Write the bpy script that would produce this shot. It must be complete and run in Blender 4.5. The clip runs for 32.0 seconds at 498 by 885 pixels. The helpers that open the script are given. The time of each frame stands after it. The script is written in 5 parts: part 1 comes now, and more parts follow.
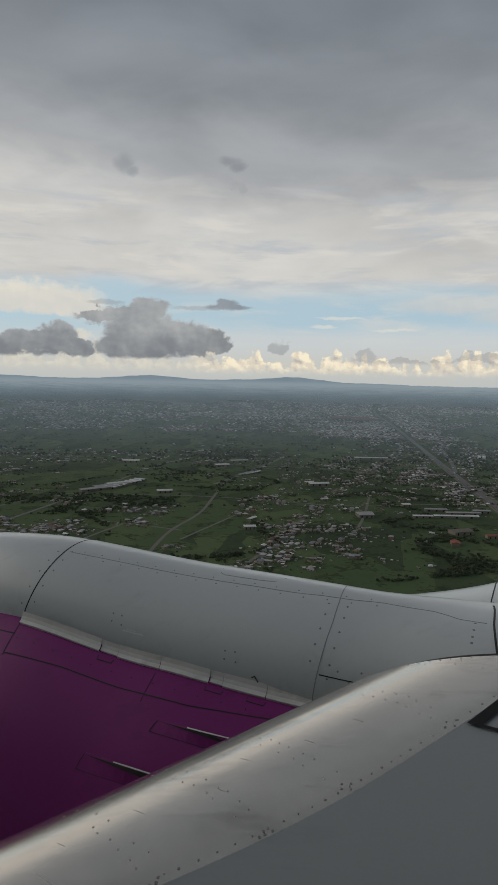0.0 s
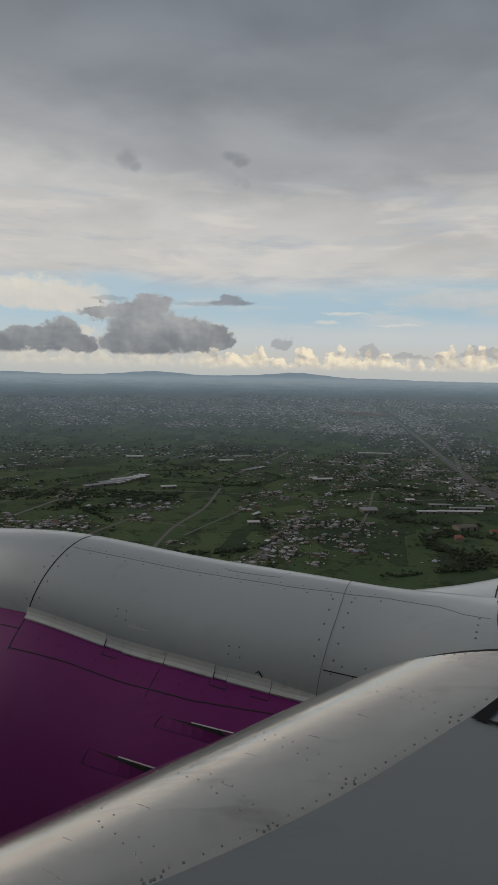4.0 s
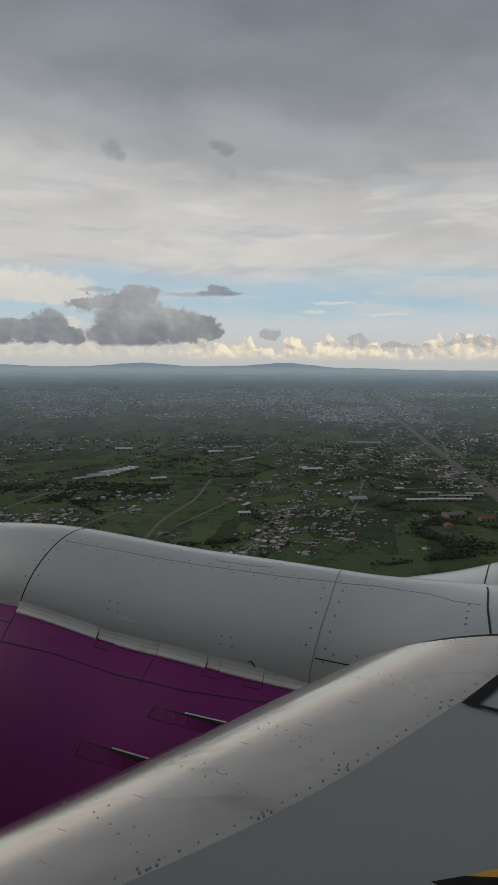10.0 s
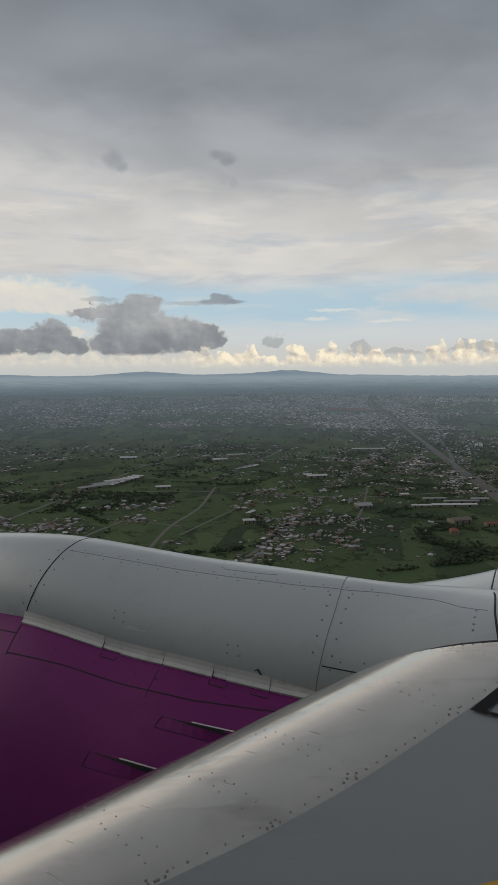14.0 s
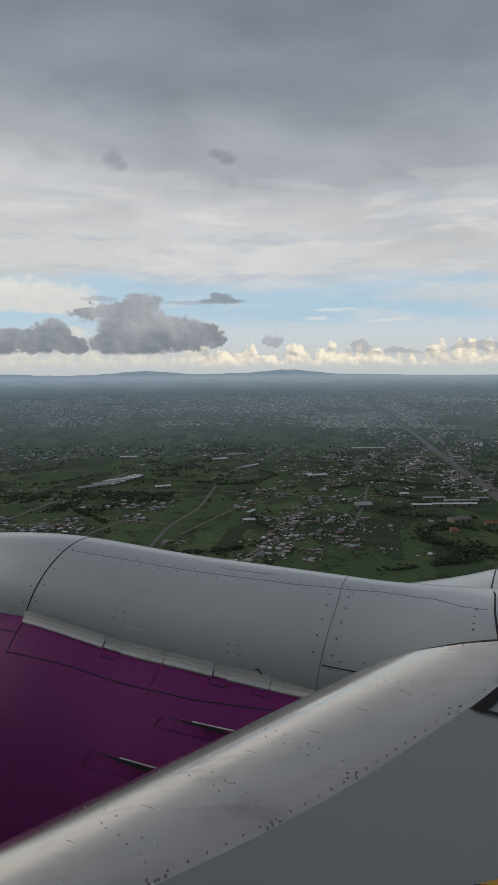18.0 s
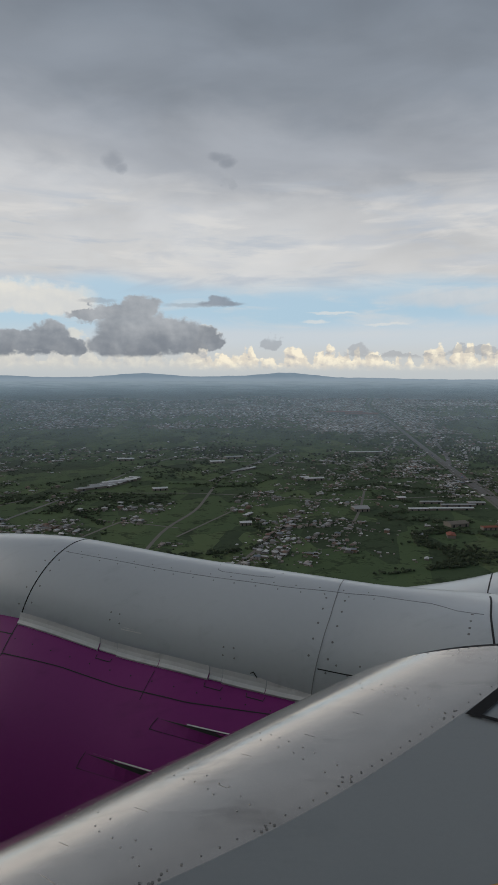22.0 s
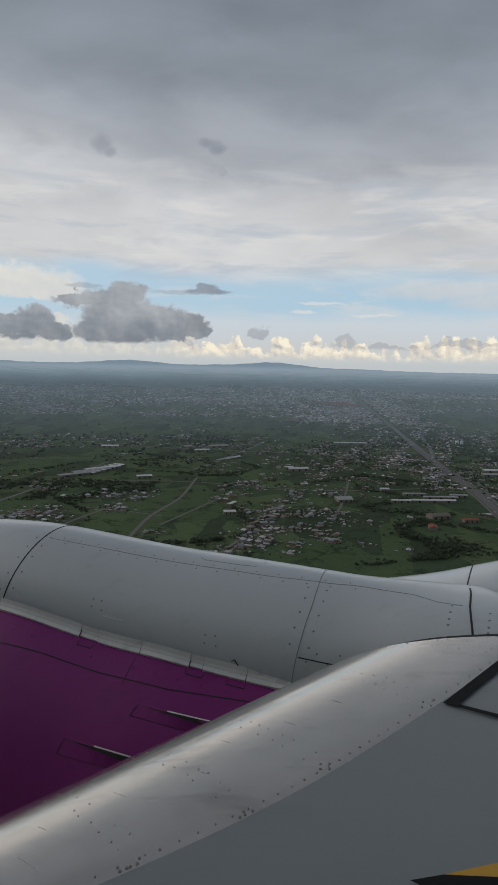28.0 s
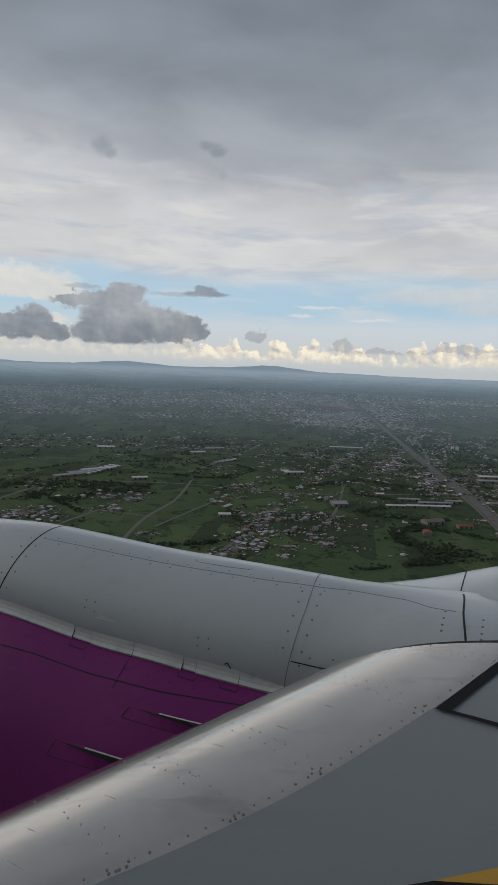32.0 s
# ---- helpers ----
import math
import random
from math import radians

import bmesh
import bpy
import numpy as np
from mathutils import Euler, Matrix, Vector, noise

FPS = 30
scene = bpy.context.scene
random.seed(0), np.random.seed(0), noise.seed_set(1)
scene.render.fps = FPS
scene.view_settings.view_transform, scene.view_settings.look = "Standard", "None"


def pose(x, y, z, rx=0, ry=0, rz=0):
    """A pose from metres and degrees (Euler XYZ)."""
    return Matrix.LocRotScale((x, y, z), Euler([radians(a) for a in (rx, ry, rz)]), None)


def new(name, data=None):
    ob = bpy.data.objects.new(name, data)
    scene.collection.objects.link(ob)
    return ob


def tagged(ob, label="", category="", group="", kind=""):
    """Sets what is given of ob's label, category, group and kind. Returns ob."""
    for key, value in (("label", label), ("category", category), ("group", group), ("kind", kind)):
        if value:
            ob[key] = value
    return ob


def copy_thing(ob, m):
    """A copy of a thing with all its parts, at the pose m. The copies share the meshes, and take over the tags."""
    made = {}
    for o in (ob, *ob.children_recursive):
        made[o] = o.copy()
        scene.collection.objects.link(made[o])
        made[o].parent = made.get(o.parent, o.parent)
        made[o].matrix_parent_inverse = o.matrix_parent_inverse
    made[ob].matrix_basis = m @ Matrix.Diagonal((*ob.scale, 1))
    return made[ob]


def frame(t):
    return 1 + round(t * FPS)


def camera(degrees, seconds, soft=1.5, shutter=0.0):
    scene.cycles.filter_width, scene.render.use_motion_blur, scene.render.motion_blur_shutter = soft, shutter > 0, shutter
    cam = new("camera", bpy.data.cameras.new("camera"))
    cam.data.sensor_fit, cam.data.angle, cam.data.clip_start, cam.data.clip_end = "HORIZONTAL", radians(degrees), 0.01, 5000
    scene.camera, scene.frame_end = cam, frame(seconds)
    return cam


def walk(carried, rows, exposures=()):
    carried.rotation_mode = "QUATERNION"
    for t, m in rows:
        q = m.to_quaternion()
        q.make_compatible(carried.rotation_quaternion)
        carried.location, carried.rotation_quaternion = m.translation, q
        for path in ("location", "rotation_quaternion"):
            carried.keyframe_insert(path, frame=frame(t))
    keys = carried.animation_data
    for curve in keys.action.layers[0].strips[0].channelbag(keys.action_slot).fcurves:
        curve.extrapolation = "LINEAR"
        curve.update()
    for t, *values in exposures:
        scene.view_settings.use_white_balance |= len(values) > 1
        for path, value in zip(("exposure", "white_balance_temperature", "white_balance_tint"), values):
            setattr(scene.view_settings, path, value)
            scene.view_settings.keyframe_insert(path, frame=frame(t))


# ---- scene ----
# ---------------------------------------------------------------- camera
EYE = 300.0            # height of the cabin window over the plain
TILT = 90 - 6.36       # the resting tilt of the phone held to the window
SWAY = [(0, 0.87, -1.06, 0.70), (0.5, 0.74, -0.92, 0.92), (1, 0.60, -0.84, 1.21), (1.5, 0.53, -0.75, 1.37), (2, 0.59, -0.71, 1.39), (2.5, 0.61, -0.82, 1.32), (3, 0.58, -0.78, 1.16), (3.5, 0.54, -0.90, 1.02), (5.5, 0.21, -0.84, 0.93), (6, 0.08, -0.65, 0.88), (6.5, -0.03, -0.65, 0.81), (7, -0.04, -0.66, 0.75), (7.5, -0.06, -0.59, 0.54), (8, -0.10, -0.59, 0.39), (8.5, -0.18, -0.58, 0.29), (9, -0.24, -0.54, 0.20), (9.5, -0.33, -0.45, 0.10), (10, -0.33, -0.28, 0.02), (10.5, -0.32, -0.27, -0.02), (11, -0.31, -0.30, -0.09), (11.5, -0.33, -0.26, -0.13), (12, -0.30, -0.36, -0.16), (12.5, -0.18, -0.28, -0.10), (13, 0.01, 0.00, 0.02), (13.5, 0.20, 0.24, 0.18), (14, 0.34, 0.42, 0.30), (14.5, 0.39, 0.52, 0.35), (16.5, 0.04, 0.32, 0.34), (17, 0.02, 0.09, 0.40), (17.5, 0.09, 0.21, 0.35), (18, 0.29, 0.46, 0.29), (18.5, 0.38, 0.40, 0.36), (19, 0.42, 0.49, 0.31), (19.5, 0.43, 0.34, 0.31), (20, 0.37, 0.26, 0.21), (20.5, 0.30, 0.22, 0.18), (21, 0.50, 0.27, 0.09), (21.5, 0.39, 0.29, 0.11), (22, 0.54, -0.02, 0.11), (22.5, 0.78, -0.17, -0.05), (23, 0.81, -0.12, -0.15), (23.5, 0.68, 0.04, -0.14), (24, 0.52, 0.04, -0.16), (24.5, 0.31, -0.18, -0.20), (25, 0.11, -0.58, -0.46), (25.5, -0.15, -0.82, -0.70), (27.5, -0.33, -1.22, -1.07), (28, -0.40, -1.21, -1.07), (28.5, -0.24, -1.19, -1.14), (29, -0.22, -1.30, -1.15), (29.5, -0.37, -1.39, -1.10), (30, -0.11, -1.77, -1.12), (30.5, 0.35, -2.16, -1.24), (31, 0.53, -2.44, -1.50), (31.5, 0.34, -2.46, -1.51), (32, -0.13, -2.10, -1.32)]
cam = camera(42, 32.0, soft=1.35)
REST = pose(0, 0, EYE, TILT, 0, 0)


def held(pitch, roll, yaw):
    turn = Matrix.Rotation(radians(yaw), 4, "Z") @ Matrix.Rotation(radians(roll), 4, "Y") @ Matrix.Rotation(radians(pitch), 4, "X")
    return Matrix.Translation((0, 0, EYE)) @ turn @ Matrix.Translation((0, 0, -EYE)) @ REST


walk(cam, [(t, held(a, b, c)) for t, a, b, c in SWAY],
     exposures=[(0, -0.05, 6500, 8), (6, -0.2, 6500, 9), (10, -0.1, 6500, 9), (14, 0.0, 6500, 9), (17, 0.0, 6200, 9), (32, 0.0, 6150, 9)])

# ---------------------------------------------------------------- world and sun
world = bpy.data.worlds.new("cloudy_evening")
scene.world = world
world.use_nodes = True
wt = world.node_tree
wt.nodes.clear()


class Graph:
    """Short notation for node trees."""

    def __init__(self, tree):
        self.tree = tree

    def node(self, kind):
        return self.tree.nodes.new(kind)

    def put(self, socket, value):
        if isinstance(value, bpy.types.NodeSocket):
            self.tree.links.new(value, socket)
        elif value is not None:
            socket.default_value = value

    def math(self, op, a, b=None, c=None, clamp=False):
        n = self.node("ShaderNodeMath")
        n.operation, n.use_clamp = op, clamp
        for socket, value in zip(n.inputs, (a, b, c)):
            self.put(socket, value)
        return n.outputs[0]

    def step(self, x, lo, hi):
        n = self.node("ShaderNodeMapRange")
        n.interpolation_type = "SMOOTHSTEP"
        self.put(n.inputs[0], x)
        n.inputs[1].default_value, n.inputs[2].default_value = lo, hi
        return n.outputs[0]

    def mix(self, f, a, b):
        n = self.node("ShaderNodeMix")
        n.data_type = "RGBA"
        self.put(n.inputs[0], f)
        for socket, value in ((n.inputs[6], a), (n.inputs[7], b)):
            self.put(socket, (*value, 1) if isinstance(value, tuple) else value)
        return n.outputs[2]

    def noise(self, vec, scale, detail=4, rough=0.55, warp=0.0, dims="3D"):
        n = self.node("ShaderNodeTexNoise")
        n.noise_dimensions = dims
        self.put(n.inputs["Vector"], vec)
        n.inputs["Scale"].default_value, n.inputs["Detail"].default_value = scale, detail
        n.inputs["Roughness"].default_value, n.inputs["Distortion"].default_value = rough, warp
        return n.outputs[0]

    def vec(self, x, y, z=0.0):
        n = self.node("ShaderNodeCombineXYZ")
        for socket, value in zip(n.inputs, (x, y, z)):
            self.put(socket, value)
        return n.outputs[0]

    def ramp(self, f, stops, smooth=True):
        n = self.node("ShaderNodeValToRGB")
        n.color_ramp.interpolation = "EASE" if smooth else "LINEAR"
        es = n.color_ramp.elements
        es[1].position, es[1].color = stops[-1][0], (*stops[-1][1], 1)
        es[0].position, es[0].color = stops[0][0], (*stops[0][1], 1)
        for at, col in stops[1:-1]:
            es.new(at).color = (*col, 1)
        self.put(n.inputs[0], f)
        return n.outputs[0]


def lin(r, g, b):
    """Linear colour of an 8-bit one."""
    return tuple(((c / 255 + 0.055) / 1.055) ** 2.4 if c > 10 else c / 255 / 12.92 for c in (r, g, b))


SUN_UP, SUN_AZ = 28, -65
g = Graph(wt)
coord = g.node("ShaderNodeTexCoord")
split = g.node("ShaderNodeSeparateXYZ")
wt.links.new(coord.outputs["Generated"], split.inputs[0])
dx, dy, dz = split.outputs
el = g.math("DEGREES", g.math("ARCSINE", dz))
az = g.math("DEGREES", g.math("ARCTAN2", dx, dy))
flat = g.vec(az, g.math("MULTIPLY", el, 2.6))
streak = g.vec(az, g.math("MULTIPLY", el, 5.0))
puff = g.vec(az, g.math("MULTIPLY", el, 1.15))
n_big = g.noise(flat, 0.035, 5, 0.5, 0.4)
n_mid = g.noise(flat, 0.11, 6, 0.55, 0.3)
n_streak = g.noise(streak, 0.05, 4, 0.45, 0.3)
n_puff = g.noise(puff, 0.6, 6, 0.55, 0.15)
n_fine = g.noise(puff, 1.6, 5, 0.6)

sky = g.node("ShaderNodeTexSky")
sky.sky_type, sky.sun_disc = "NISHITA", False
sky.sun_elevation, sky.sun_rotation = radians(SUN_UP), radians(SUN_AZ)
sky.air_density, sky.dust_density = 1.0, 1.5
clear = g.node("ShaderNodeMix")
clear.data_type, clear.blend_type = "RGBA", "MULTIPLY"
clear.inputs[0].default_value = 1
wt.links.new(sky.outputs[0], clear.inputs[6])
clear.inputs[7].default_value = (0.075, 0.075, 0.075, 1)
blue = g.mix(0.75, clear.outputs[2], lin(176, 208, 226))

# high veil: cream at the horizon, a clear band, streaky white, then the grey deck
high = g.math("ADD", el, g.math("MULTIPLY", g.math("SUBTRACT", n_big, 0.5), 5.0))
lean = g.math("MULTIPLY", az, g.math("MULTIPLY", g.step(el, 6.0, 16.0), 0.06))
high = g.math("ADD", high, g.math("MULTIPLY", g.math("SUBTRACT", n_streak, 0.5), 3.0))
deck = g.ramp(g.math("DIVIDE", g.math("ADD", g.math("ADD", high, lean), g.math("MULTIPLY", g.math("SUBTRACT", n_mid, 0.42), 5.0)), 45.0), [
    (0.133, lin(208, 208, 206)), (0.22, lin(212, 209, 205)), (0.30, lin(203, 201, 199)), (0.40, lin(166, 168, 172)),
    (0.52, lin(139, 144, 151)), (0.66, lin(124, 130, 138)), (0.82, lin(118, 123, 130)), (1.0, lin(110, 115, 122))])
low = g.ramp(g.math("DIVIDE", el, 10.0), [(0.0, lin(194, 196, 194)), (0.12, lin(203, 202, 197)), (0.35, lin(203, 208, 210)), (0.5, lin(190, 206, 216)), (1.0, lin(196, 204, 210))])
gap = g.math("MULTIPLY", g.step(high, 3.3, 5.2), g.math("SUBTRACT", 1.0, g.step(high, 7.0, 8.6)))
mottle = g.node("ShaderNodeHueSaturation")
g.put(mottle.inputs["Color"], deck)
g.put(mottle.inputs["Value"], g.math("ADD", 1.0, g.math("ADD", g.math("MULTIPLY", g.math("SUBTRACT", g.noise(flat, 0.06, 4, 0.5, 0.5), 0.5), 0.6), g.math("MULTIPLY", g.math("SUBTRACT", n_streak, 0.5), 0.25))))
col = g.mix(g.step(high, 6.6, 8.8), low, mottle.outputs[0])
col = g.mix(g.math("MULTIPLY", gap, 0.62), col, blue)
wisp = g.math("MULTIPLY", g.step(g.noise(streak, 0.13, 6, 0.55, 0.4), 0.48, 0.70), g.step(el, 2.0, 4.5))
col = g.mix(g.math("MULTIPLY", wisp, g.math("SUBTRACT", 0.6, g.math("MULTIPLY", g.step(el, 9, 14), 0.6))), col, lin(212, 211, 208))

# thin cream and slate streaks in the bright band under the deck
for seed, tint, much in ((11.0, lin(226, 220, 212), 0.5), (17.0, lin(172, 181, 192), 0.5), (23.0, lin(186, 190, 196), 0.4)):
    sliver = g.step(g.noise(g.vec(g.math("MULTIPLY", az, 0.45), g.math("MULTIPLY", el, 2.6), seed), 0.22, 5, 0.55, 0.5), 0.5, 0.66)
    sliver = g.math("MULTIPLY", g.math("MULTIPLY", sliver, g.step(el, 6.4, 8.4)), g.math("SUBTRACT", 1.0, g.step(el, 12.5, 18.0)))
    col = g.mix(g.math("MULTIPLY", sliver, much), col, tint)

# coordinates ruffled at two scales, so that cloud edges billow
def ruffle(seed, wide, fine_wide):
    a = g.noise(g.vec(az, g.math("MULTIPLY", el, 1.15), seed), 0.33, 2, 0.5)
    b = g.noise(g.vec(az, g.math("MULTIPLY", el, 1.15), seed + 9), 1.0, 3, 0.55)
    return g.math("ADD", g.math("MULTIPLY", g.math("SUBTRACT", a, 0.5), wide), g.math("MULTIPLY", g.math("SUBTRACT", b, 0.5), fine_wide))


waz = g.math("ADD", az, ruffle(1.0, 3.2, 2.0))
wel = g.math("ADD", el, ruffle(4.0, 1.8, 1.5))
caz, cel = g.math("ADD", az, ruffle(2.0, 1.6, 0.8)), g.math("ADD", el, ruffle(6.0, 0.4, 0.5))

# far sunlit heaps along the horizon
top = g.math("MULTIPLY_ADD", g.noise(g.vec(az, 3.7), 0.52, 3, 0.5), 9.0, -2.5)
heap = g.math("MULTIPLY_ADD", g.math("SUBTRACT", n_puff, 0.5), 3.8, g.math("SUBTRACT", top, wel))
heap = g.math("MULTIPLY", g.step(heap, 0.0, 0.4), g.step(g.math("MULTIPLY_ADD", n_fine, 1.0, el), 0.9, 1.9))
heap = g.math("MULTIPLY", heap, g.step(el, 4.8, 3.4))
shade = g.math("SUBTRACT", n_puff, g.noise(g.vec(g.math("ADD", az, 0.30), g.math("MULTIPLY_ADD", el, 1.15, 0.35)), 0.6, 6, 0.55, 0.15))
heap_col = g.ramp(g.math("MULTIPLY_ADD", shade, 2.0, 0.5), [(0.1, lin(186, 182, 178)), (0.42, lin(226, 214, 195)), (0.72, lin(254, 240, 212))])
col = g.mix(g.math("MULTIPLY", heap, g.math("MULTIPLY_ADD", g.step(az, -7.0, -2.5), 0.65, 0.3)), col, heap_col)


soft_lump = g.noise(puff, 0.32, 3, 0.5, 0.2)


def cloud(col, lobes, base, dark, pale, strength=1.0, soft=0.6, calm=False):
    """A grey heap cloud: lobes of (azimuth, elevation, half width, half height) with a flat base."""
    field = None
    for a, e, w, h in lobes:
        d = g.math("ADD", g.math("POWER", g.math("DIVIDE", g.math("SUBTRACT", caz if calm else waz, a), w), 2.0), g.math("POWER", g.math("DIVIDE", g.math("SUBTRACT", cel if calm else wel, e), h), 2.0))
        f = g.math("SUBTRACT", 1.0, d)
        field = f if field is None else g.math("MAXIMUM", field, f)
    mask = g.math("MULTIPLY", g.step(field, 0.0, soft), g.step(g.math("MULTIPLY_ADD", n_fine, 0.35, el), base, base + 0.4))
    height = g.step(el, base, base + 3.6)
    tone = g.math("ADD", g.math("MULTIPLY", height, 0.34), g.math("ADD", g.math("MULTIPLY", soft_lump, 0.75), g.math("MULTIPLY", shade, 0.55)))
    rim = g.math("MULTIPLY", g.math("SUBTRACT", 1.0, g.step(field, 0.0, 0.5)), 0.22)
    tone = g.mix(g.step(g.math("ADD", tone, rim), 0.2, 1.12), dark, pale)
    return g.mix(g.math("MULTIPLY", mask, strength), col, tone)


DARK, PALE = lin(124, 128, 134), lin(184, 184, 184)
col = cloud(col, [(18.0, 6.5, 8.0, 1.0), (22.0, 5.6, 5.0, 1.0)], 4.4, lin(200, 200, 200), lin(222, 216, 208), 0.7, 1.0, calm=True)
col = cloud(col, [(5.6, 4.7, 1.5, 0.22), (11.5, 4.4, 2.2, 0.16), (7.0, 5.4, 2.6, 0.16)], 4.0, lin(222, 219, 212), lin(240, 232, 220), 0.6, 0.9, calm=True)
col = cloud(col, [(-20.5, 6.6, 8.5, 1.5), (-17.0, 5.9, 5.0, 0.9)], 5.0, lin(214, 211, 205), lin(240, 231, 214), 0.95, 0.7)
col = cloud(col, [(-15.0, 3.6, 0.9, 0.8)], 3.0, lin(216, 210, 198), lin(246, 236, 214), 0.7, 0.6)
col = cloud(col, [(-4.2, 4.0, 0.9, 0.6), (-3.6, 3.6, 1.4, 0.5)], 3.0, lin(214, 208, 196), lin(246, 234, 212), 0.6, 0.7)
col = cloud(col, [(-19.3, 2.7, 3.0, 1.3), (-17.2, 3.3, 2.0, 1.6), (-23, 2.2, 3.4, 1.1), (-15.6, 2.4, 1.6, 0.9)], 1.7, DARK, PALE, 0.96, 0.5)
col = cloud(col, [(-9.6, 3.6, 4.4, 2.3), (-9.4, 5.6, 2.0, 1.5), (-11.8, 5.2, 3.6, 0.8), (-13.8, 5.35, 2.4, 0.5), (-6.6, 3.7, 2.6, 1.7), (-4.6, 3.3, 2.2, 1.2), (-3.4, 3.1, 1.5, 0.9), (-10.5, 2.6, 4.2, 1.4)], 1.7, DARK, PALE, 0.96, 0.5)
col = cloud(col, [(-13.2, 6.35, 2.2, 0.28)], 6.0, lin(150, 154, 160), PALE, 0.55, 0.9, calm=True)
col = cloud(col, [(-2.6, 6.25, 2.3, 0.34), (-2.5, 6.55, 1.1, 0.48)], 6.0, lin(132, 136, 144), lin(168, 171, 176), 0.85, 0.7, calm=True)
col = cloud(col, [(-5.2, 6.1, 3.0, 0.24)], 5.8, lin(150, 156, 162), PALE, 0.45, 0.9, calm=True)
col = cloud(col, [(2.2, 2.9, 0.9, 0.8)], 1.9, lin(150, 152, 156), PALE, 0.6)
col = cloud(col, [(12.5, 1.9, 5.0, 0.3), (9.6, 2.4, 1.3, 0.6), (19.0, 2.1, 3.4, 0.4)], 1.6, lin(160, 159, 160), PALE, 0.55)
col = cloud(col, [(-2.4, 17.9, 1.3, 0.5), (-1.8, 17.5, 0.8, 0.6)], 15.5, lin(122, 127, 135), lin(146, 149, 155), 0.62, 1.0, calm=True)
col = cloud(col, [(-1.5, 16.0, 0.6, 0.9)], 13.5, lin(140, 144, 150), PALE, 0.4, 1.0)
col = cloud(col, [(-11.6, 17.3, 0.9, 1.0), (-10.9, 16.8, 0.9, 0.5)], 15.0, lin(126, 131, 139), lin(150, 152, 157), 0.5, 1.0, calm=True)

# the sky grows brighter and warmer towards the veiled sun ahead of the aircraft
near_sun = g.math("EXPONENT", g.math("MULTIPLY", g.math("ADD", g.math("POWER", g.math("DIVIDE", g.math("SUBTRACT", az, SUN_AZ - 12.0), 24.0), 2.0), g.math("POWER", g.math("DIVIDE", g.math("SUBTRACT", el, 18.0), 10.0), 2.0)), -1.0))
glow = g.node("ShaderNodeMix")
glow.data_type, glow.blend_type = "RGBA", "ADD"
g.put(glow.inputs[0], near_sun)
g.put(glow.inputs[6], col)
glow.inputs[7].default_value = (3.0, 2.5, 1.95, 1)
col = glow.outputs[2]
out = g.node("ShaderNodeOutputWorld")
bg = g.node("ShaderNodeBackground")
wt.links.new(col, bg.inputs["Color"])
bg.inputs["Strength"].default_value = 1.0
wt.links.new(bg.outputs[0], out.inputs[0])

sun_data = bpy.data.lights.new("sun", "SUN")
sun_data.energy, sun_data.angle, sun_data.color = 0.35, radians(14), (1.0, 0.93, 0.84)
sun = new("sun", sun_data)
sun.matrix_world = Matrix.Translation((0, 0, 900)) @ Euler((radians(90 - SUN_UP), 0, radians(-SUN_AZ + 180))).to_matrix().to_4x4()


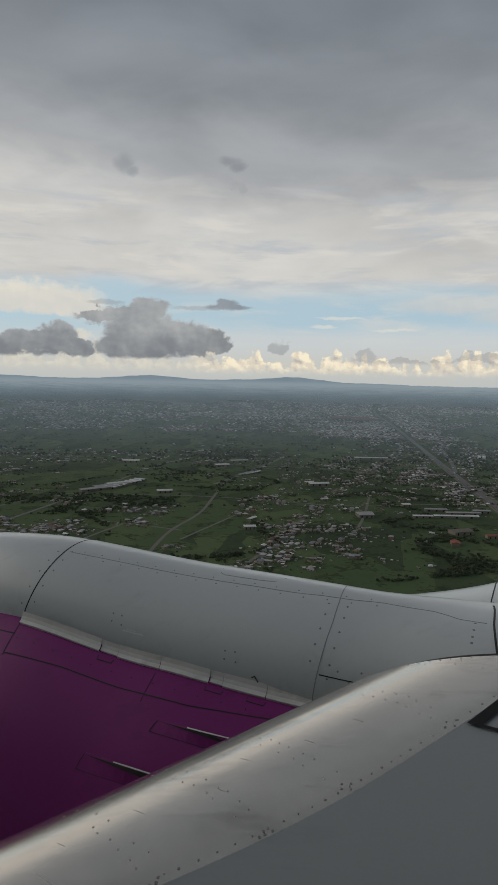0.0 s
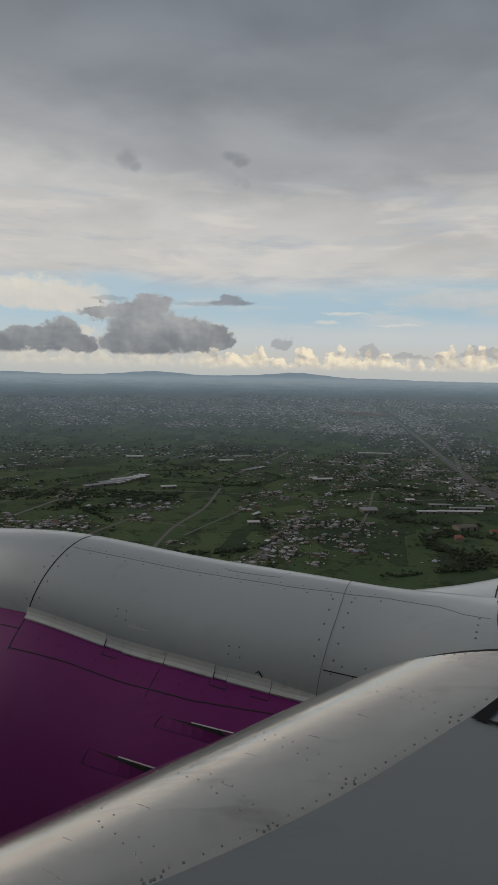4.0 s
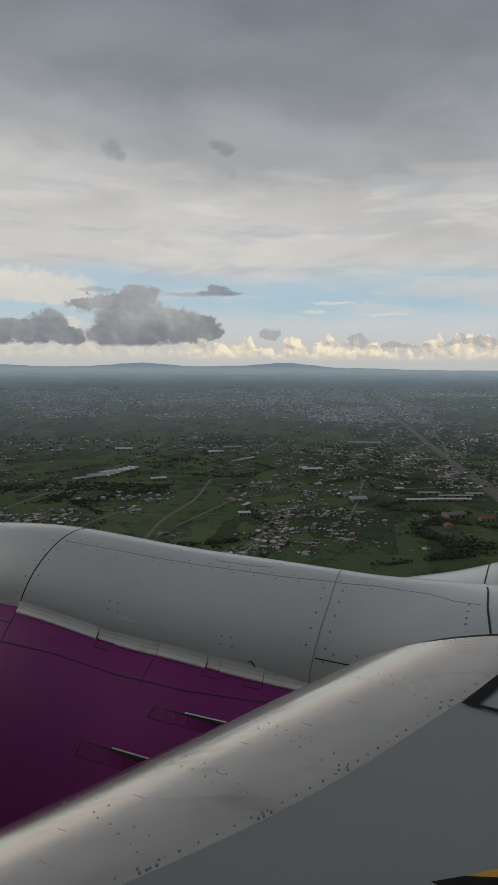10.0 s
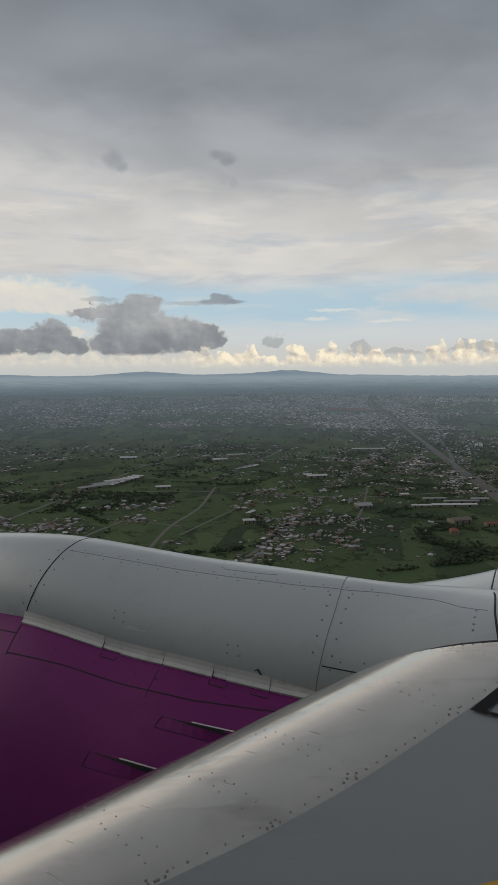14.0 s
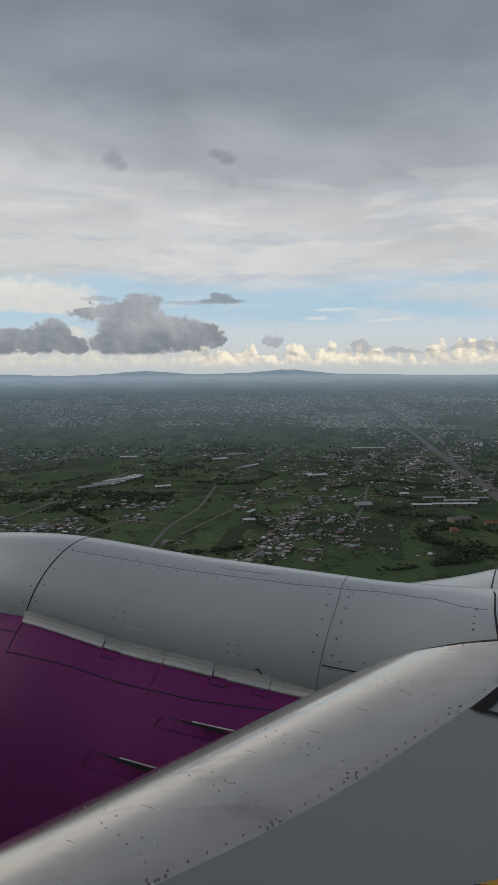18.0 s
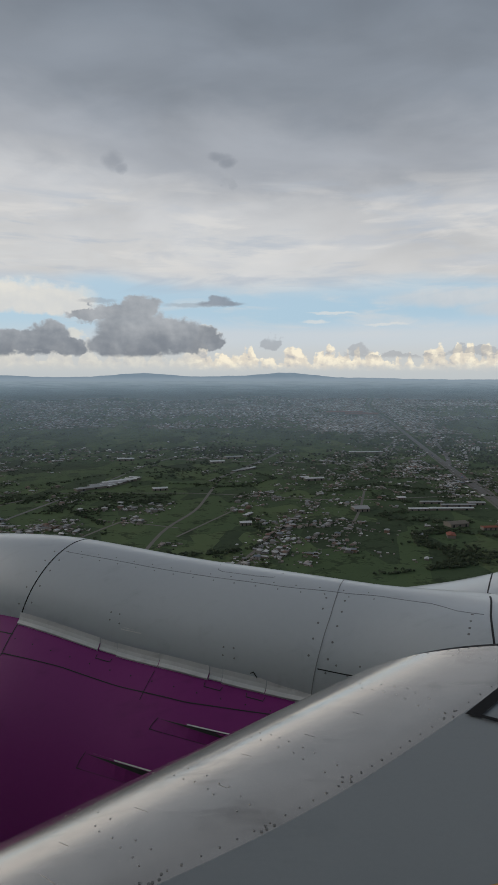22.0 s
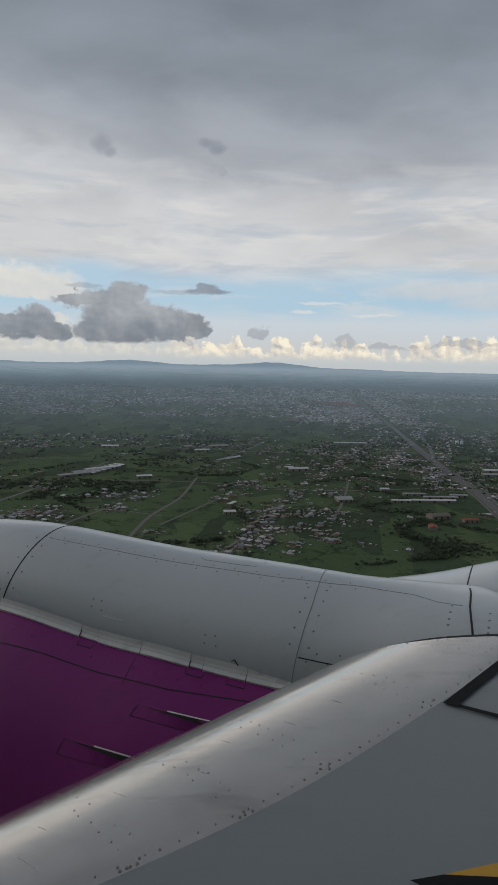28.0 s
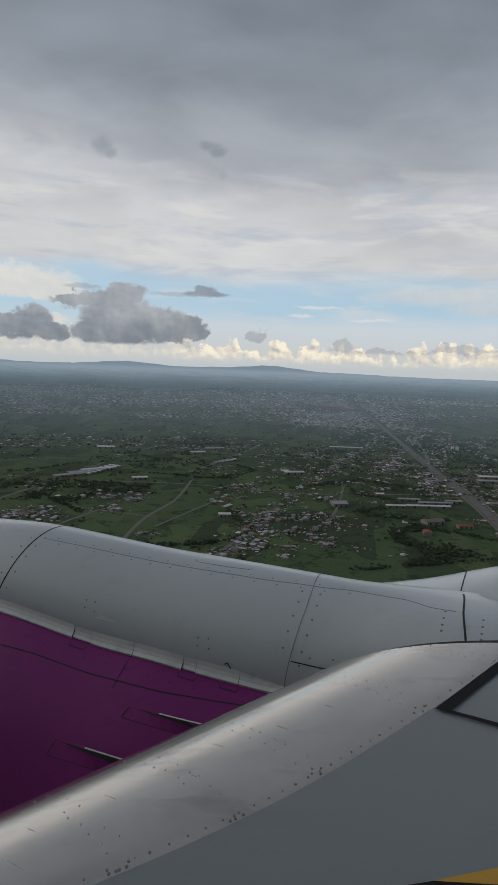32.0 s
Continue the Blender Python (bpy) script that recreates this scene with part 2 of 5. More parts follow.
# ---------------------------------------------------------------- materials
def material(name, color, rough=0.5, metal=0.0, vary=0.12, scale=2.0, fine=40.0, bump=0.0, coat=0.0, random_by="", stops=None, streaks=0.0, rounding=0.0):
    """A painted or raw surface with variation at two scales."""
    m = bpy.data.materials.new(name)
    m.use_nodes = True
    t = m.node_tree
    k = Graph(t)
    b = t.nodes["Principled BSDF"]
    where = k.node("ShaderNodeTexCoord").outputs["Object"]
    a = k.noise(where, scale, 5, 0.6)
    f = k.noise(where, fine, 3, 0.5)
    tone = k.math("ADD", k.math("MULTIPLY", k.math("SUBTRACT", a, 0.5), 2 * vary), k.math("MULTIPLY", k.math("SUBTRACT", f, 0.5), vary))
    c = (*color, 1)
    if random_by:
        src = k.node("ShaderNodeObjectInfo").outputs["Random"] if random_by == "object" else k.node("ShaderNodeNewGeometry").outputs["Random Per Island"]
        c = k.ramp(src, stops, smooth=False)
    hsv = k.node("ShaderNodeHueSaturation")
    k.put(hsv.inputs["Color"], c)
    k.put(hsv.inputs["Value"], k.math("ADD", tone, 1.0))
    paint = hsv.outputs[0]
    if streaks:
        turn = k.node("ShaderNodeMapping")
        k.put(turn.inputs["Vector"], where)
        turn.inputs["Rotation"].default_value = (0, 0, radians(24))
        turn.inputs["Scale"].default_value = (2.2, 9.0, 5.0)
        smear = k.noise(turn.outputs[0], 1.6, 6, 0.65, 0.5)
        spot = k.noise(where, 3.2, 4, 0.6)
        dirt = k.math("MULTIPLY", k.step(k.math("MULTIPLY_ADD", spot, 0.5, k.math("MULTIPLY", smear, 0.6)), 0.57, 0.78), streaks)
        paint = k.mix(dirt, paint, tuple(c * 0.38 for c in color))
    t.links.new(paint, b.inputs["Base Color"])
    b.inputs["Metallic"].default_value = metal
    k.put(b.inputs["Roughness"], k.math("MULTIPLY_ADD", k.math("SUBTRACT", a, 0.5), 0.25, rough))
    b.inputs["Coat Weight"].default_value = coat
    b.inputs["Coat Roughness"].default_value = 0.15
    if rounding:
        n = k.node("ShaderNodeBevel")
        n.samples = 6
        n.inputs["Radius"].default_value = rounding
        t.links.new(n.outputs[0], b.inputs["Normal"])
        t.links.new(n.outputs[0], b.inputs["Coat Normal"])
    if bump:
        n = k.node("ShaderNodeBump")
        n.inputs["Strength"].default_value, n.inputs["Distance"].default_value = bump, 0.01
        k.put(n.inputs["Height"], f)
        t.links.new(n.outputs[0], b.inputs["Normal"])
    return m


WHITE = material("white_paint", (0.465, 0.50, 0.522), 0.36, 0.0, 0.05, 1.2, 30, coat=0.6, streaks=0.22, rounding=0.03)
GREY_PAINT = material("grey_wing_paint", (0.215, 0.233, 0.239), 0.42, 0.0, 0.07, 1.5, 60, streaks=0.12)
METAL = material("worn_slat_metal", (0.68, 0.625, 0.56), 0.165, 0.95, 0.10, 2.5, 12, streaks=0.36)
PURPLE = material("purple_paint", (0.185, 0.0145, 0.15), 0.5, 0.0, 0.08, 1.0, 30, streaks=0.3)
PURPLE.node_tree.nodes["Principled BSDF"].inputs["Specular IOR Level"].default_value = 0.3
SEAL = material("grey_seal", (0.58, 0.585, 0.575), 0.6, 0.0, 0.18, 6, 60, streaks=0.5)
BLACK = material("black_paint", (0.012, 0.012, 0.013), 0.75, 0.0, 0.1, 4)
BLACK.node_tree.nodes["Principled BSDF"].inputs["Specular IOR Level"].default_value = 0.15
GAP_AND_SHADE = material("dark_gap_and_shade", (0.02, 0.02, 0.022), 0.8, 0.0, 0.1, 4)
SLAT_RIVET = material("metal_rivet", (0.24, 0.235, 0.225), 0.6, 0.3, 0.2, 8)
FAINT_RIVET = material("faint_metal_rivet", (0.42, 0.40, 0.375), 0.4, 0.7, 0.2, 8)
RIVET = material("dull_rivet", (0.19, 0.19, 0.19), 0.85, 0.0, 0.1, 8)
LINE_GREY = material("faint_seam", (0.23, 0.235, 0.24), 0.7, 0.0, 0.15, 4)
YELLOW = material("yellow_paint", (0.55, 0.30, 0.02), 0.5, 0.0, 0.1, 4)
FUSELAGE = material("white_fuselage_paint", (0.7, 0.7, 0.7), 0.45, 0.0, 0.04, 1)


# ---------------------------------------------------------------- builders
def part(name, bm, mat, parent=None, label="", smooth=True):
    """Links a bmesh as one mesh object, under a thing or a part."""
    me = bpy.data.meshes.new(name)
    if smooth:
        for f in bm.faces:
            f.smooth = True
    bm.to_mesh(me)
    bm.free()
    me.materials.append(mat)
    ob = new(name, me)
    if parent is not None:
        ob.parent = parent
        ob.matrix_parent_inverse = parent.matrix_world.inverted()
    if label:
        tagged(ob, label)
    return ob


def thing(name, at, label, category, group="", kind=""):
    ob = new(name)
    ob.location = at
    ob.matrix_world = Matrix.Translation(at)
    return tagged(ob, label, category, group, kind)


HEADING = radians(24)
FWD = Vector((-math.cos(HEADING), math.sin(HEADING), 0))
OUT = Vector((math.sin(HEADING), math.cos(HEADING), 0))


def air(s, o, z):
    """A place on the aircraft: metres forward, outboard and above the eye."""
    return FWD * s + OUT * o + Vector((0, 0, EYE + z))


def sheet(bm, fn, us, vs, loop=False, caps=False):
    """A grid of faces over fn(u, v)."""
    rows = [[bm.verts.new(fn(u, v)) for v in vs] for u in us]
    n = len(vs)
    for a, b in zip(rows, rows[1:]):
        for j in range(n if loop else n - 1):
            k = (j + 1) % n
            bm.faces.new((a[j], a[k], b[k], b[j]))
    if caps:
        bm.faces.new(rows[0])
        bm.faces.new(rows[-1][::-1])
    return rows


def span(a, b, n):
    return [a + (b - a) * i / n for i in range(n + 1)]


def normal_of(fn, u, v, e=1e-3):
    p = fn(u, v)
    n = (fn(u + e, v) - p).cross(fn(u, v + e) - p).normalized()
    return n


def ribbon(bm, fn, pts, width, lift, sign=1.0, thick=0.004):
    """A thin raised strip along points (u, v) of the surface fn."""
    line = [(fn(u, v), normal_of(fn, u, v) * sign) for u, v in pts]
    rings = []
    for i, (p, n) in enumerate(line):
        a, b = line[max(i - 1, 0)][0], line[min(i + 1, len(line) - 1)][0]
        side = (b - a).cross(n).normalized() * width / 2
        up = n * lift
        rings.append([bm.verts.new(q) for q in (p + side + up, p - side + up, p - side + up - n * thick, p + side + up - n * thick)])
    for a, b in zip(rings, rings[1:]):
        for j in range(4):
            k = (j + 1) % 4
            bm.faces.new((a[j], a[k], b[k], b[j]))
    bm.faces.new(rings[0][::-1])
    bm.faces.new(rings[-1])


def fix(bm):
    bmesh.ops.recalc_face_normals(bm, faces=bm.faces[:])
    return bm


DISC = {}


def rivet(parent, fn, u, v, r, sign, mat, name="rivet", lift=0.0006):
    """A flat round fastener head on the surface fn."""
    key = (name, round(r, 4), mat.name)
    if key not in DISC:
        bm = bmesh.new()
        bmesh.ops.create_cone(bm, cap_ends=True, segments=10, radius1=r, radius2=r * 0.9, depth=0.0014)
        me = bpy.data.meshes.new(name)
        bm.to_mesh(me)
        bm.free()
        me.materials.append(mat)
        DISC[key] = me
    ob = new(name, DISC[key])
    n = normal_of(fn, u, v) * sign
    ob.parent = parent
    ob.matrix_parent_inverse = parent.matrix_world.inverted()
    ob.matrix_world = Matrix.Translation(fn(u, v) + n * lift) @ n.to_track_quat("Z", "Y").to_matrix().to_4x4()
    return ob


# ---------------------------------------------------------------- engine pylon
def lerp(x, pts):
    for (x0, y0), (x1, y1) in zip(pts, pts[1:]):
        if x <= x1:
            f = max(0.0, (x - x0) / (x1 - x0))
            f = f * f * (3 - 2 * f)
            return y0 + (y1 - y0) * f
    return pts[-1][1]


def line(x, pts):
    for (x0, y0), (x1, y1) in zip(pts, pts[1:]):
        if x <= x1:
            return y0 + (y1 - y0) * (x - x0) / (x1 - x0)
    return pts[-1][1]


def pylon_top(s):
    return -1.275 - 0.055 * max(0, s - 3.2) ** 2 - lerp(s, [(0.4, 0.072), (2.0, 0.055), (3.6, 0.0)])


def swell_from(a):
    """Where the side swells towards the wing root fairing."""
    return line(a, [(0.0, 0.84), (0.5, 0.80), (0.75, 0.77), (1.2, 0.62), (1.7, 0.45), (2.3, 0.4)])


def pylon_skin(s, a):
    """The rolled white fairing; a runs over its section, 0 at the inboard side, pi/2 on the crest."""
    w = 0.50 if s < 4.4 else 0.50 * max(0.05, 1 - ((s - 4.4) / 1.5) ** 2) ** 0.5
    h = 0.50
    n = lerp(s, [(0.0, 3.4), (1.0, 2.0)])
    c, d = math.cos(a), math.sin(a)
    o = 4.0 - w * math.copysign(abs(c) ** (2 / n), c)
    if c > -0.3 and 0.0 < a < 2.2:
        o -= 0.10 * lerp(swell_from(a) - s, [(0.0, 0.0), (1.0, 1.0)]) * max(0.0, c + 0.3) ** 0.5 + 0.055 * lerp(swell_from(a) - s, [(0.0, 0.0), (0.16, 1.0)]) * lerp(a, [(0.6, 0.0), (1.5, 1.0)])
    z = pylon_top(s) - h + h * math.copysign(abs(d) ** (2 / n), d)
    return air(s, o, z)


pylon = thing("engine_pylon", air(2, 4.0, -2.0), "white painted engine pylon fairing with riveted panel seams", "engine pylon")
bm = bmesh.new()
sheet(bm, pylon_skin, span(-0.6, 1.0, 64) + span(1.0, 5.8, 48)[1:], [2 * math.pi * i / 96 for i in range(96)], loop=True, caps=True)
pylon_body = part("fairing", fix(bm), WHITE, pylon)


def seam(name, fn, pts, width, parent, mat=GAP_AND_SHADE, lift=0.0016, sign=-1.0):
    bm = bmesh.new()
    ribbon(bm, fn, pts, width, lift, sign)
    return part(name, fix(bm), mat, parent, smooth=False)


LO, HI = 0.05, 1.95
SIDE = [(-0.25, 1.17), (0.05, 1.155), (0.5, 1.125), (0.9, 1.105), (1.2, 1.11), (1.95, 1.15)]
LINE = [(0.2, 1.47), (0.4, 1.43), (0.8, 1.37), (1.1, 1.30), (1.5, 1.24), (2.0, 1.22), (2.6, 1.21), (3.2, 1.19)]
seam("panel_seam", pylon_skin, [(3.40 - 0.15 * math.sin(a), a) for a in span(LO, HI, 24)], 0.010, pylon_body)
seam("panel_seam", pylon_skin, [(line(a, SIDE), a) for a in span(-0.25, HI, 24)], 0.006, pylon_body, LINE_GREY)
seam("panel_seam", pylon_skin, [(s, lerp(s, LINE)) for s in span(3.22, 0.24, 40)], 0.0035, pylon_body, LINE_GREY)
seam("panel_seam", pylon_skin, [(s, 0.25) for s in span(1.13, 0.72, 8)], 0.007, pylon_body)
seam("panel_seam", pylon_skin, [(2.02, 1.62), (1.99, 1.42), (1.95, 1.38), (1.70, 1.39), (1.58, 1.42), (1.54, 1.62)], 0.0035, pylon_body, LINE_GREY)
seam("panel_seam", pylon_skin, [(line(a, [(0.25, 0.15), (0.9, 0.165), (1.3, 0.19), (1.95, 0.235)]), a) for a in span(0.25, HI, 18)], 0.012, pylon_body)
for s0, off in ((3.40, 0.055), (3.40, -0.06)):
    for a in (0.25, 0.5, 0.75, 0.95, 1.15):
        rivet(pylon_body, pylon_skin, s0 - 0.15 * math.sin(a) + off, a + (0.05 if off < 0 else 0), 0.0072, -1, RIVET, "bolt")
for off in (0.06, -0.06):
    for a in (0.38, 0.58, 0.78, 0.98, 1.16):
        rivet(pylon_body, pylon_skin, line(a, SIDE) + off, a, 0.0072, -1, RIVET, "bolt")
for i in range(15):
    s = 3.1 - i * 0.155
    rivet(pylon_body, pylon_skin, s, lerp(s, LINE) + 0.06, 0.0055, -1, RIVET)
    rivet(pylon_body, pylon_skin, s - 0.05, lerp(s, LINE) - 0.06, 0.0055, -1, RIVET)
for s, a in ((2.62, 0.42), (2.55, 0.42), (2.62, 0.32), (2.54, 0.30), (1.75, 0.28), (1.68, 0.29), (1.75, 0.18), (1.67, 0.17), (1.02, 0.33), (0.88, 0.36), (0.78, 0.38), (1.08, 0.22), (0.95, 0.24)):
    rivet(pylon_body, pylon_skin, s, a, 0.0065, -1, RIVET)
for a in (1.0, 1.12, 1.27, 1.42):
    rivet(pylon_body, pylon_skin, 0.30, a, 0.008, -1, RIVET, "bolt")
    rivet(pylon_body, pylon_skin, 0.09, a, 0.008, -1, RIVET, "bolt")


seam("scratch", pylon_skin, [(s, 0.235 + 0.02 * (2.5 - s)) for s in span(2.52, 2.36, 6)], 0.006, pylon_body, SEAL)
seam("scratch", pylon_skin, [(s, 0.262) for s in span(2.50, 2.42, 4)], 0.003, pylon_body, SEAL)
bm = bmesh.new()
ribbon(bm, pylon_skin, [(1.555, 0.03), (1.535, 0.055)], 0.005, 0.006, -1.0, 0.008)
ribbon(bm, pylon_skin, [(1.535, 0.055), (1.51, -0.01)], 0.005, 0.006, -1.0, 0.008)
part("drain_latch", fix(bm), GAP_AND_SHADE, pylon_body, "small black drain latch", smooth=False)


SHOULDER = [(-1.3, -0.98), (-0.3, -1.185), (0.0, -1.29), (0.2, -1.358), (0.4, -1.432), (0.55, -1.480), (0.75, -1.535), (1.4, -1.70)]


def fillet_skin(s, a):
    """The shoulder behind the pylon that climbs to the wing."""
    top = line(s, SHOULDER)
    c, d = math.cos(a), math.sin(a)
    o = 4.55 - 0.55 * math.copysign(abs(c) ** 0.7, c)
    z = top - 0.35 + 0.35 * math.copysign(abs(d) ** 0.7, d)
    return air(s, o, z)


bm = bmesh.new()
sheet(bm, fillet_skin, span(-1.2, 1.3, 24), [2 * math.pi * i / 32 for i in range(32)], loop=True, caps=True)
shoulder = part("shoulder_fairing", fix(bm), WHITE, pylon)
seam("panel_seam", fillet_skin, [(0.255, a) for a in span(0.6, 2.2, 14)], 0.008, shoulder)

# ---------------------------------------------------------------- jet engine
AXIS_O, AXIS_Z = 4.0, -2.98


def cowl_radius(s):
    return lerp(s, [(-1.2, 0.85), (0.3, 1.10), (1.27, 1.175), (2.2, 1.23), (3.4, 1.32), (4.6, 1.30), (5.6, 1.12)])


def cowl_skin(s, a):
    """The engine cowl; a = 0 inboard, pi/2 on top."""
    r = cowl_radius(s)
    return air(s, AXIS_O - r * math.cos(a), AXIS_Z + r * math.sin(a))


engine = thing("jet_engine", air(2, 4.0, AXIS_Z), "dark purple painted jet engine cowl hanging under the wing", "jet engine")
bm = bmesh.new()
sheet(bm, cowl_skin, span(-1.2, 5.6, 60), [2 * math.pi * i / 96 for i in range(96)], loop=True)
cowl = part("cowl", fix(bm), PURPLE, engine)
bm = bmesh.new()
sheet(bm, lambda u, v: air(5.6 + 0.10 * math.sin(u), AXIS_O - (1.06 + 0.06 * math.cos(u)) * math.cos(v), AXIS_Z + (1.06 + 0.06 * math.cos(u)) * math.sin(v)),
      span(0, math.pi, 10), [2 * math.pi * i / 64 for i in range(64)], loop=True)
sheet(bm, lambda u, v: air(u, AXIS_O - 1.0 * math.cos(v), AXIS_Z + 1.0 * math.sin(v)), span(4.2, 5.6, 4), [2 * math.pi * i / 64 for i in range(64)], loop=True)
part("inlet_lip", fix(bm), METAL, engine, "polished metal inlet lip")
bm = bmesh.new()
bmesh.ops.create_cone(bm, cap_ends=True, segments=40, radius1=1.0, radius2=1.0, depth=0.06, matrix=Matrix.Translation(air(4.25, AXIS_O, AXIS_Z)) @ FWD.to_track_quat("Z", "Y").to_matrix().to_4x4())
part("fan_disc", fix(bm), RIVET, engine)
bm = bmesh.new()
bmesh.ops.create_cone(bm, cap_ends=True, segments=30, radius1=0.80, radius2=0.30, depth=1.6, matrix=Matrix.Translation(air(-1.6, AXIS_O, AXIS_Z)) @ (-FWD).to_track_quat("Z", "Y").to_matrix().to_4x4())
part("core", fix(bm), RIVET, engine)


def hinge(s):
    """Where the cowl tucks under the pylon."""
    return 1.112 + 0.0225 * (s - 1.2) + line(s, [(1.0, 0.055), (1.5, 0.04), (1.9, 0.022), (2.6, 0.012), (3.4, 0.022)])


# pale hinge flaps between cowl and pylon
for i, (s0, s1) in enumerate(((3.37, 2.66), (2.655, 2.52), (2.515, 2.19), (2.185, 1.83), (1.825, 1.74), (1.735, 1.45), (1.445, 1.05))):
    bm = bmesh.new()
    width = 0.05 if i in (1, 4) else 0.058
    lift = 0.012 if i in (1, 4) else 0.016
    sheet(bm, lambda u, v: cowl_skin(u, hinge(u) - v / cowl_radius(u)) + (cowl_skin(u, hinge(u)) - air(u, AXIS_O, AXIS_Z)).normalized() * (lift + 0.05 * (1 - v / width) ** 2),
          span(s0, s1, 6), [0.0, width * 0.3, width * 0.6, width])
    sheet(bm, lambda u, v: cowl_skin(u, hinge(u) - width / cowl_radius(u)) + (cowl_skin(u, hinge(u)) - air(u, AXIS_O, AXIS_Z)).normalized() * v, span(s0, s1, 6), [-0.004, lift])
    part("hinge_flap", fix(bm), SEAL, cowl, "scuffed pale grey hinge flap", smooth=False)


def cowl_line(pts, width=0.012):
    return seam("panel_seam", cowl_skin, pts, width, cowl, sign=-1.0)


cowl_line([(3.375 - 0.28 * v, 1.15 - v) for v in span(0.0, 0.21, 6)], 0.006)
cowl_line([(s, line(s, [(1.0, 1.04), (1.4, 1.009), (1.9, 0.958), (2.4, 0.952), (2.85, 0.968), (3.32, 0.955)])) for s in span(3.32, 1.2, 34)], 0.007)
cowl_line([(s, 1.073) for s in span(4.6, 3.345, 8)], 0.008)
cowl_line([(2.20, hinge(2.2) - v) for v in span(0.07, 0.24, 4)], 0.003)
for s in (2.59, 1.78, 1.50):
    cowl_line([(s + 0.06, hinge(s) - 0.065), (s + 0.055, hinge(s) - 0.088), (s - 0.055, hinge(s) - 0.088), (s - 0.06, hinge(s) - 0.065)], 0.006)
for i in range(14):
    s = 3.3 - i * 0.16
    rivet(cowl, cowl_skin, s, hinge(s) - 0.13, 0.005, -1, GAP_AND_SHADE)


def blade_fairing(s0, s1, a0, a1, high):
    """A low wedge that rises aft, open behind."""
    bm = bmesh.new()
    axis = lambda u, v: (cowl_skin(u, v) - air(u, AXIS_O, AXIS_Z)).normalized()
    rows = []
    for i in range(9):
        f = i / 8
        s = s0 + (s1 - s0) * f
        hh = high * f ** 1.3
        rows.append([bm.verts.new(q) for q in (cowl_skin(s, a0), cowl_skin(s, a0) + axis(s, a0) * (hh + 0.004), cowl_skin(s, a0 - 0.004 - 0.010 * f) + axis(s, a0) * (hh + 0.004), cowl_skin(s, a1) + axis(s, a1) * 0.003)])
    for a, b in zip(rows, rows[1:]):
        for j in range(3):
            bm.faces.new((a[j], a[j + 1], b[j + 1], b[j]))
    bm.faces.new(rows[0])
    bm.faces.new(rows[-1][::-1])
    ob = part("blade_fairing", fix(bm), PURPLE, cowl, smooth=False)
    bm = bmesh.new()
    up = lambda u, v: cowl_skin(u, a0) + axis(u, a0) * (high * ((s0 - u) / (s0 - s1)) ** 1.3 + 0.007) + (cowl_skin(u, a0 - 0.01) - cowl_skin(u, a0)) * v
    sheet(bm, up, span(s0 - 0.35 * (s0 - s1), s1, 6), [0, 0.3, 0.6])
    part("worn_edge", fix(bm), SEAL, ob, "worn bare metal edge", smooth=False)
    cowl_line([(s, a1) for s in span(s0 + 0.03, s1, 6)], 0.005)
    cowl_line([(s0 + 0.03, a1), (s0 + 0.02, 0.5 * (a0 + a1)), (s0, a0)], 0.004)
    # shade under the lip, laid on as a dark strip that widens aft
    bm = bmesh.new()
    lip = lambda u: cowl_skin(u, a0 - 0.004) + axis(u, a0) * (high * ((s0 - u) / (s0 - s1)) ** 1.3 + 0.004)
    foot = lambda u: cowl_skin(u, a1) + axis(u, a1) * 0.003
    blade_shade = lambda u, v: lip(u).lerp(foot(u), 0.06 + 0.42 * v * (s0 - u) / (s0 - s1)) + axis(u, a0) * 0.006
    sheet(bm, blade_shade, span(s0, s1, 10), [0, 0.5, 1])
    part("blade_shade", fix(bm), GAP_AND_SHADE, ob, "dark strip of painted shade along the blade")


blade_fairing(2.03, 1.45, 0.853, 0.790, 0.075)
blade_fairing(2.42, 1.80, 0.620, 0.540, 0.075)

# ---------------------------------------------------------------- wing
def lead(o):
    return 2.085 - 0.451 * o


def section(q, c):
    """Height of the upper skin over the nose: a blunt nose that runs out flat."""
    q = max(0.0, q)
    full = 0.65 * q ** 0.5 - 2.6 * q if q < 0.01 else 0.039 + 0.126 * (1 - max(0.0, 1 - (q - 0.01) / 0.62) ** 3.2)
    full += 0.03 * q - 0.007 * q * q
    return full * min(1.0, (c - q) / 2.0 + 0.02)


NOSE_Z = -1.480


def chord(o):
    return 6.2 - 0.16 * o


def wing_top(o, q):
    return air(lead(o) - q, o, NOSE_Z + section(q, chord(o)))


SLAT_DEEP = 0.744


def slat_back(o):
    return SLAT_DEEP - (0.16 if o < 2.05 else 0.05) * (o - 2.05) ** 2


def wing_loop(o, v):
    """Closed section: v from -1 (lower tail) over 0 (nose) to 1 (upper tail)."""
    q = v * v * chord(o)
    z = section(q, chord(o)) * (1 if v >= 0 else -0.7)
    dip = 0.016 * max(0.0, min(1.0, (slat_back(o) - 0.13 - q) / 0.06)) if o < 3.6 else 0.0
    dip += line(max(2.97, o - 0.63 * min(q, 1.0)), [(2.97, 0.0), (3.03, 0.25), (5.2, 0.25), (6.2, 0.0), (99, 0.0)]) * max(0.0, min(1.0, 2.4 - q)) if o > 2.97 else 0.0
    return air(lead(o) - q - 0.004 - dip, o, NOSE_Z + z - 0.004 - dip)


